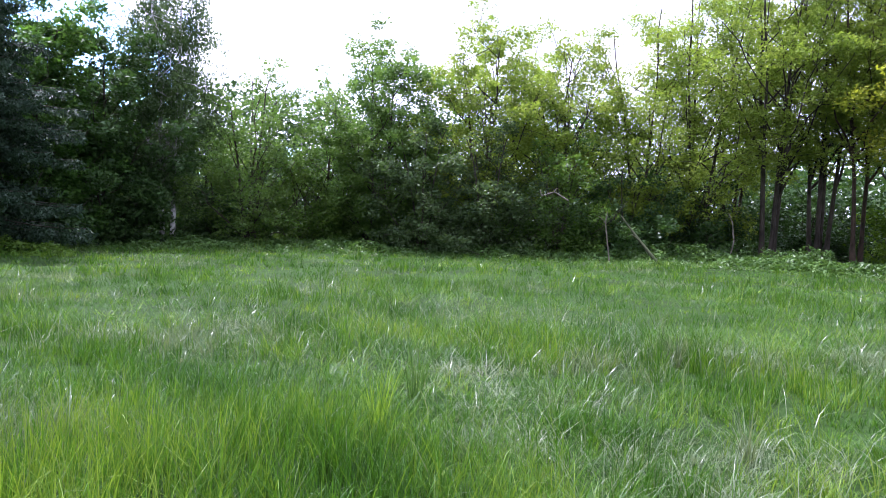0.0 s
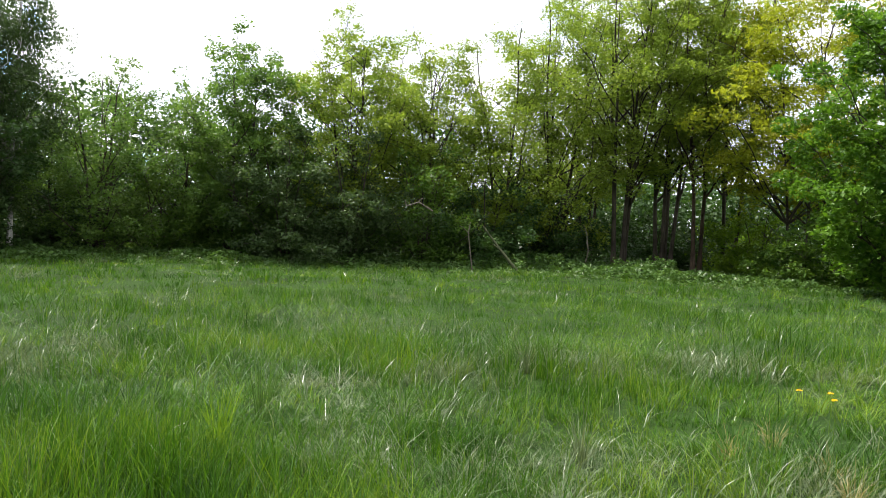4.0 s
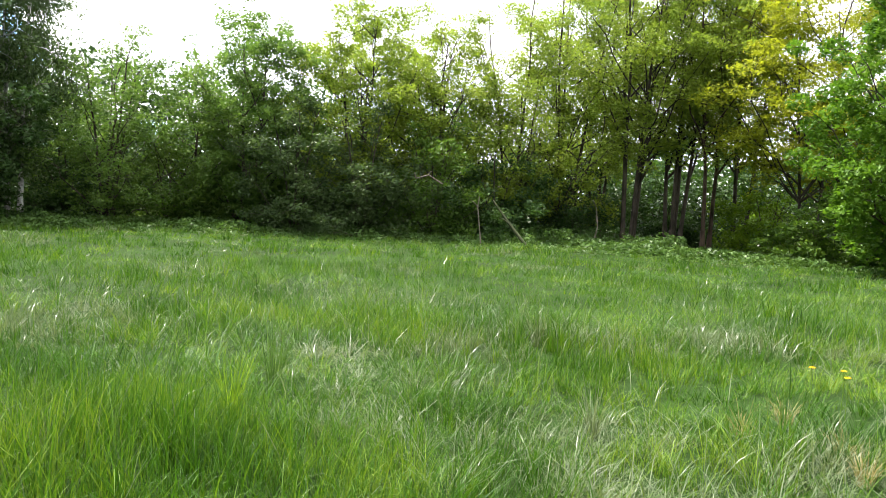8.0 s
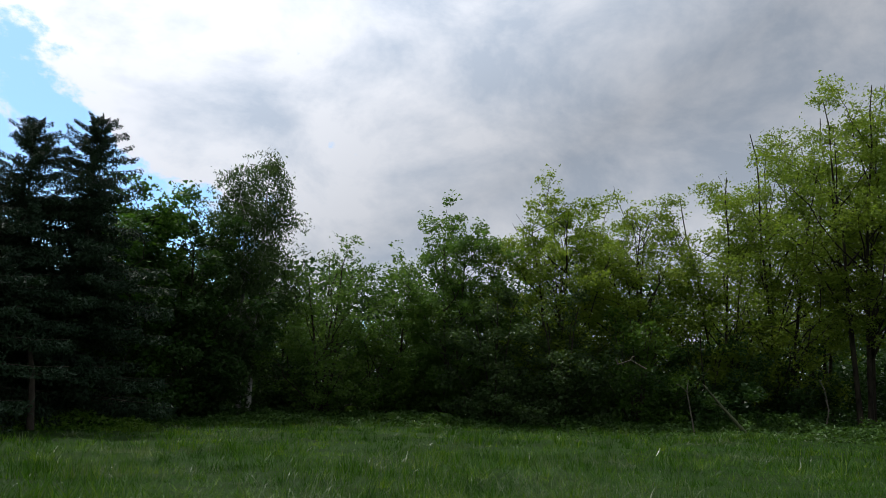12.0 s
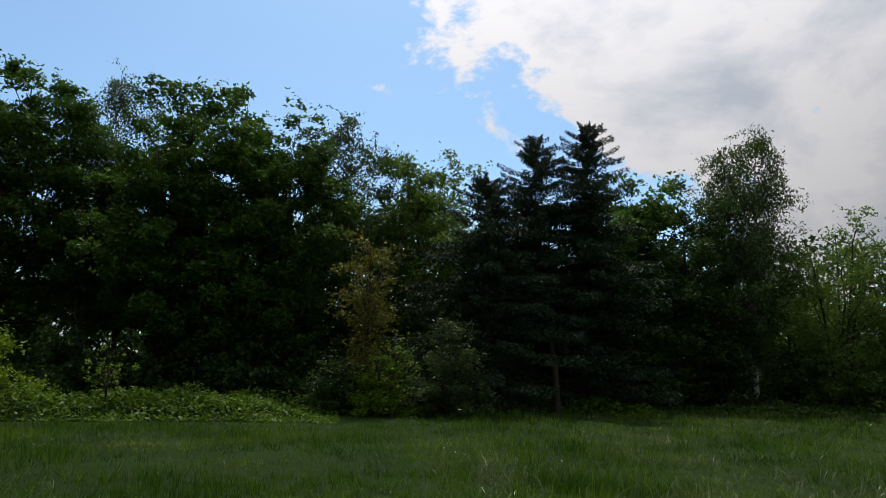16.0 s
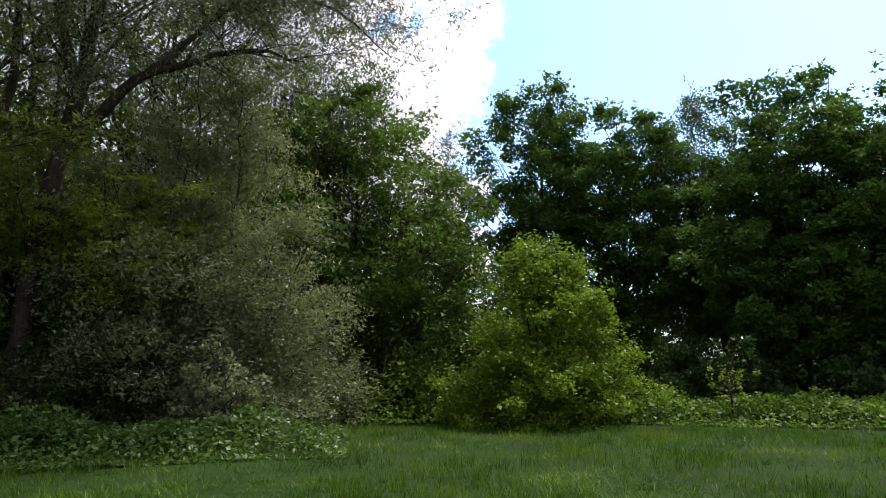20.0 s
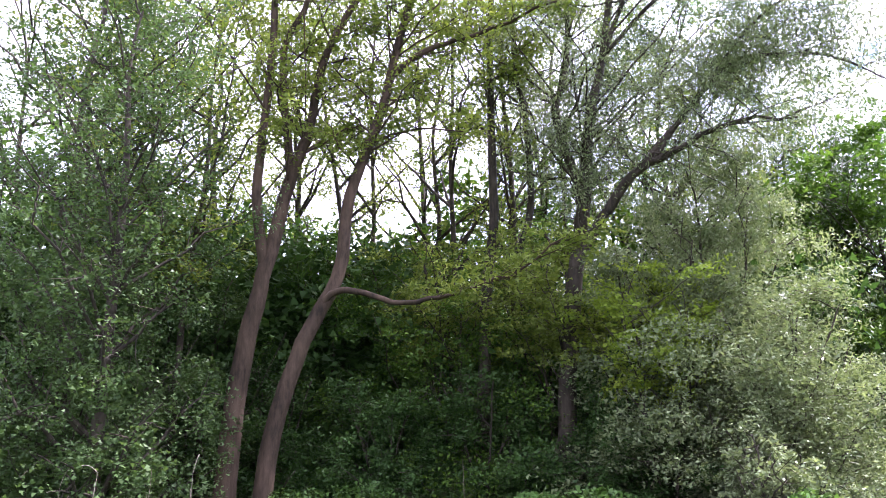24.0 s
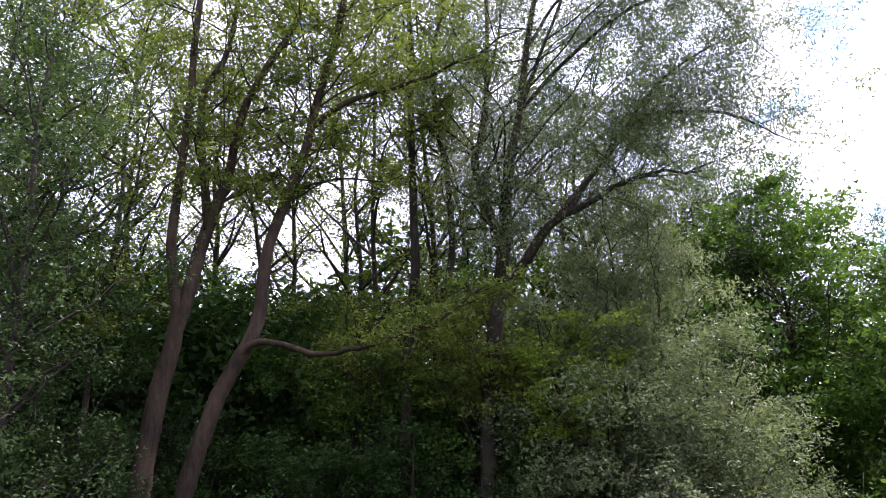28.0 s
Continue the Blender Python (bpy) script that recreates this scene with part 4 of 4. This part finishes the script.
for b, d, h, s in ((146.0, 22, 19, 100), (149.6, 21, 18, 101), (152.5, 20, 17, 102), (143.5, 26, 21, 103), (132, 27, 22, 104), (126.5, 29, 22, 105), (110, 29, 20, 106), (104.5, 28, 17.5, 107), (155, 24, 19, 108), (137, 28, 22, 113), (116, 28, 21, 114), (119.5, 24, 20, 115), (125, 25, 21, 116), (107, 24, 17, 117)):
    tree("locust_tree", "thin locust stem in the wood behind the willow", b, d, h + 2.5, 7.6, SHADE_TONED_LOCUST if s % 3 else BIRCH, BARK, s, base=0.34, profile="broad", limbs=26, subs=5, twigs=5, per=7 if 112 < b < 128 else 14, flat=0.5, size=(0.16, 0.10), lobes=0.25, girth=0.0075, crook=0.018, count=1 if s % 2 else 2, spread=1.4,
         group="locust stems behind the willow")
# the understorey's deep shade is put into darker leaf colours, MAPLE and DARK
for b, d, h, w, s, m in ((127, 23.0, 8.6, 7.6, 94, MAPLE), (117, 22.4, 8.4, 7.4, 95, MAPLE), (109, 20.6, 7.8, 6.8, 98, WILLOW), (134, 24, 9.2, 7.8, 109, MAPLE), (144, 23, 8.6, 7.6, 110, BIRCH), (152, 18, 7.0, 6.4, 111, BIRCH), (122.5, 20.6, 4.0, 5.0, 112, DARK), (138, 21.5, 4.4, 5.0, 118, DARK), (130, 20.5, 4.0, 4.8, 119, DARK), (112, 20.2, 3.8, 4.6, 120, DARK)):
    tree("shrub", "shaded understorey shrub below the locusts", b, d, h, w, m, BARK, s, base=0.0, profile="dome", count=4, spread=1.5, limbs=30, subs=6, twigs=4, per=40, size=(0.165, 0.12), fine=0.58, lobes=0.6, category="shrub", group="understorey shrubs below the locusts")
tree("poplar_tree", "dark poplar with leaves hanging in dense layers", 149.8, 16.5, 13.5, 5.2, BIRCH, BARK, 96, base=0.02, limbs=40, subs=6, twigs=5, per=17, size=(0.11, 0.09), strands=0.3)

# ---- undergrowth ----
thicket("nettle_bed", "bed of nettles and tall herbs along the trees", NETTLE, [(94, 158, 13.4, 19.0, 0.8)], 5, (0.12, 0.07), 230)
thicket("bramble_bank", "low sunlit bramble bank at the meadow's edge", BRAMBLE, [(50, 76, 20.8, 24.5, 0.75), (81, 98, 20.2, 24.0, 1.55), (26, 42, 27, 30, 0.5)], 6, (0.13, 0.09), 180)
thicket("edge_herbs", "low nettles and ground ivy at the wood's foot", NETTLE, [(-45, 30, 31.2, 37, 0.5)], 7, (0.16, 0.12), 120, corners=3)
thicket("bramble_mounds", "rounded bramble mounds before the trees", NETTLE, [(-16.8, -14.2, 32.6, 34.6, 1.0), (-19.6, -17.2, 33.5, 36, 0.9), (-28, -22.5, 33.5, 36, 0.85), (-9, -4, 33.5, 35.5, 0.8)], 9, (0.15, 0.11), 260, corners=3)
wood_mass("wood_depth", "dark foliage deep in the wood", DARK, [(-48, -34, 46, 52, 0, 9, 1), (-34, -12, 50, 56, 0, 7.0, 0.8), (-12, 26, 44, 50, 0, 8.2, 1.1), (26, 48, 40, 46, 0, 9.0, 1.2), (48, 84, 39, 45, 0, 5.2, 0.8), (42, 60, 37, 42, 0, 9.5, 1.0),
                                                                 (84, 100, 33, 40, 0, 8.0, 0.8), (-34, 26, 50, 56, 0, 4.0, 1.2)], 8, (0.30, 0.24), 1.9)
# MAPLE's darker green puts the deep shade into this foliage's colour
wood_mass("wood_depth", "green foliage behind the locust stems, toned darker for shade", MAPLE, [(98, 162, 26, 34, 0, 10.4, 1.2)], 13, (0.31, 0.25), 3.6)
# added DARK leaf mass; its colour stands in for shade low under the locusts
wood_mass("wood_depth", "foliage below the locusts, coloured dark for their shade", DARK, [(96, 162, 22, 27, 0, 6.6, 1.2), (128, 162, 22, 25, 4.0, 8.6, 1.0)], 14, (0.25, 0.20), 2.6)
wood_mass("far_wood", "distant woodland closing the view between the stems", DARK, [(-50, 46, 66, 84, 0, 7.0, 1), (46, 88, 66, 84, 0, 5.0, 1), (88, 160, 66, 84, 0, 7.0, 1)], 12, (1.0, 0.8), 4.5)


# ---- dead wood ----
def dead_stem(name, label, points, r0, r1, category, seed, mat=DEAD_WOOD, forks=0):
    rng = np.random.default_rng(seed)
    pts = wander(rng, np.asarray(points, float), 0.03)
    h = Heap()
    h.tube(pts, np.linspace(r0, r1, len(pts)), 7)
    foot = pts[0].copy()
    top = thing(name, *foot, label, category)
    h.v = [v - foot for v in h.v]
    part("stem", h.done("stem", mat, True), top)
    for k in range(forks):
        p = pts[int(len(pts) * (0.45 + 0.5 * k / max(1, forks)))] - foot
        q = p + np.array((rng.uniform(-0.5, 0.5), rng.uniform(-0.3, 0.3), rng.uniform(0.1, 0.5)))
        f = Heap()
        f.tube(bend(p, (p + q) / 2 + np.array((0, 0, 0.1)), q, 5), np.linspace(r1 * 1.3, 0.008, 5), 5)
        part("fork", f.done("fork", mat, True), top)
    return top


def seen(bearing, rise, dist):
    return polar(bearing, dist, max(0.0, EYE_HEIGHT + dist * math.tan(radians(rise))))


dead_stem("fallen_trunk", "mossy fallen trunk leaning out of the undergrowth", [seen(-16.2, -3, 32.4), seen(-14.8, -1.3, 32.8), seen(-13.6, 0.2, 33.2)], 0.085, 0.04, "fallen trunk", 1, MOSSY, forks=2)
dead_stem("dead_branch", "bleached bare branch hanging in the shrubs", [seen(-9.4, 1.6, 31.6), seen(-8.4, 2.2, 31.4), seen(-7.4, 1.9, 31.3)], 0.035, 0.018, "dead branch", 2, forks=2)
dead_stem("dead_branch", "pale dead branch hooked upwards", [seen(-12.6, -3.0, 31.9), seen(-12.2, 0.0, 31.8), seen(-12.4, 0.9, 31.9)], 0.03, 0.015, "dead branch", 3, forks=1)
dead_stem("dead_sapling", "thin bleached dead sapling with a fork", [seen(-20.9, -3, 36.5), seen(-21.2, -1, 36.5), seen(-21.1, 0.4, 36.5)], 0.04, 0.02, "dead sapling", 4, forks=3)
dead_stem("dead_stump", "tall grey broken stump among the spruces", [seen(33.7, -4, 27.0), seen(34.0, 0, 27.0), seen(34.3, 2.0, 27.0)], 0.12, 0.07, "stump", 5, BARK, forks=1)
for k, (b, r) in enumerate(((91.0, 0.0), (89.6, 0.4), (88.5, -0.2))):
    dead_stem("dead_cane", "dry arching bramble cane", [seen(b + 2.6, -4, 23.4), seen(b + 1.6, r, 23.2), seen(b, r + 0.3, 23.0), seen(b - 2.4, r - 0.6, 22.9)], 0.014, 0.007, "cane", 6 + k)


# ---- flowers and tufts in the meadow ----
YELLOW = leaf_material("dandelion_yellow", (0.62, 0.36, 0.01), (0.75, 0.48, 0.015), (0.8, 0.56, 0.03), 0.2, 0.6, 3.0)
for k, (b, d, z) in enumerate(((-34.9, 7.4, 0.38), (-36.7, 7.4, 0.38), (-36.9, 7.2, 0.36))):
    rng = np.random.default_rng(200 + k)
    foot = polar(b, d)
    foot[2] = ground_z(foot[0], foot[1])
    flower = thing("dandelion", *foot, "yellow dandelion standing in the long grass", "flower", "dandelions in the grass")
    h = Heap()
    h.tube(np.array([(0, 0, 0), (0.01, 0, z * 0.5), (0.0, 0.01, z)]), (0.004, 0.0035, 0.003), 5)
    part("stem", h.done("stem", BRAMBLE, True), flower)
    n = 60
    w = rng.uniform(0, 6.28, n)
    r = np.sqrt(rng.uniform(0, 1, n)) * 0.02
    tips = np.stack([np.cos(w) * r * 1.2, np.sin(w) * r * 1.2, z + 0.012 - 18 * r * r], 1)
    v, q = leaves(rng, tips, 0.018, 0.007, 0.0, 0.8, corners=4)
    part("flower_head", mesh("flower_head", v, q, YELLOW), flower)


def tuft(label, bearing, dist, number, length, width, mat, seed, a1=1.0):
    rng = np.random.default_rng(seed)
    c = polar(bearing, dist)
    w, r = rng.uniform(0, 6.28, number), 0.05 * np.sqrt(rng.uniform(0, 1, number))
    x, y = c[0] + np.cos(w) * r, c[1] + np.sin(w) * r
    a0 = np.abs(rng.normal(size=number)) * 0.12
    v, q = blades(rng, x, y, length * rng.uniform(0.6, 1.1, number), width * rng.uniform(0.7, 1.2, number), w + rng.normal(size=number) * 0.5, a0, a0 + rng.uniform(0.1, a1, number), 5)
    me = mesh("grass_tuft", v - np.array((c[0], c[1], ground_z(c[0], c[1]))), q, mat)
    ob = new("grass_tuft", me)
    ob.location = (c[0], c[1], ground_z(c[0], c[1]))
    tagged(ob, label, "grass tuft")


tuft("bright broad-bladed grass tuft", 4.2, 5.6, 46, 0.62, 0.013, HAZEL, 301)
tuft("dark upright sedge tuft above the grass", 1.6, 6.6, 30, 0.74, 0.009, NETTLE, 302, 0.5)
tuft("dark upright sedge tuft above the grass", -8.0, 6.0, 16, 0.62, 0.009, NETTLE, 303, 0.5)
tuft("broad-bladed grass tuft with arching tips", 13.0, 5.2, 30, 0.55, 0.010, BRAMBLE, 304, 1.6)
tuft("pale arching grass tuft", -21.0, 5.6, 34, 0.55, 0.009, SILVER_GRASS, 305, 1.8)
STRAW = leaf_material("withered_grass", (0.16, 0.13, 0.055), (0.26, 0.22, 0.10), (0.36, 0.32, 0.18), 0.3, 0.6, 2.0)
for b, d, seed in ((-30.6, 6.1, 307), (-36.6, 5.9, 308), (-37.6, 5.4, 309), (-33.4, 6.6, 310)):
    tuft("withered straw-coloured tuft pressed flat", b, d, 46, 0.34, 0.007, STRAW, seed, 2.6)
tuft("pale arching grass tuft", -16.9, 9.4, 40, 0.60, 0.012, SILVER_GRASS, 306, 1.5)


# ---- dry stalks over the nettles ----
for k, (b, d, z) in enumerate(((149.5, 14.6, 1.55), (143.2, 15.0, 1.5), (146.0, 15.4, 1.3), (151.6, 15.2, 1.35), (124.0, 16.4, 1.2))):
    dead_stem("dry_stalk", "thin dry stalk standing over the nettles", [polar(b, d, 0), polar(b + 0.2, d, z * 0.5), polar(b + 0.1, d, z)], 0.010, 0.005, "stalk", 40 + k, forks=2)
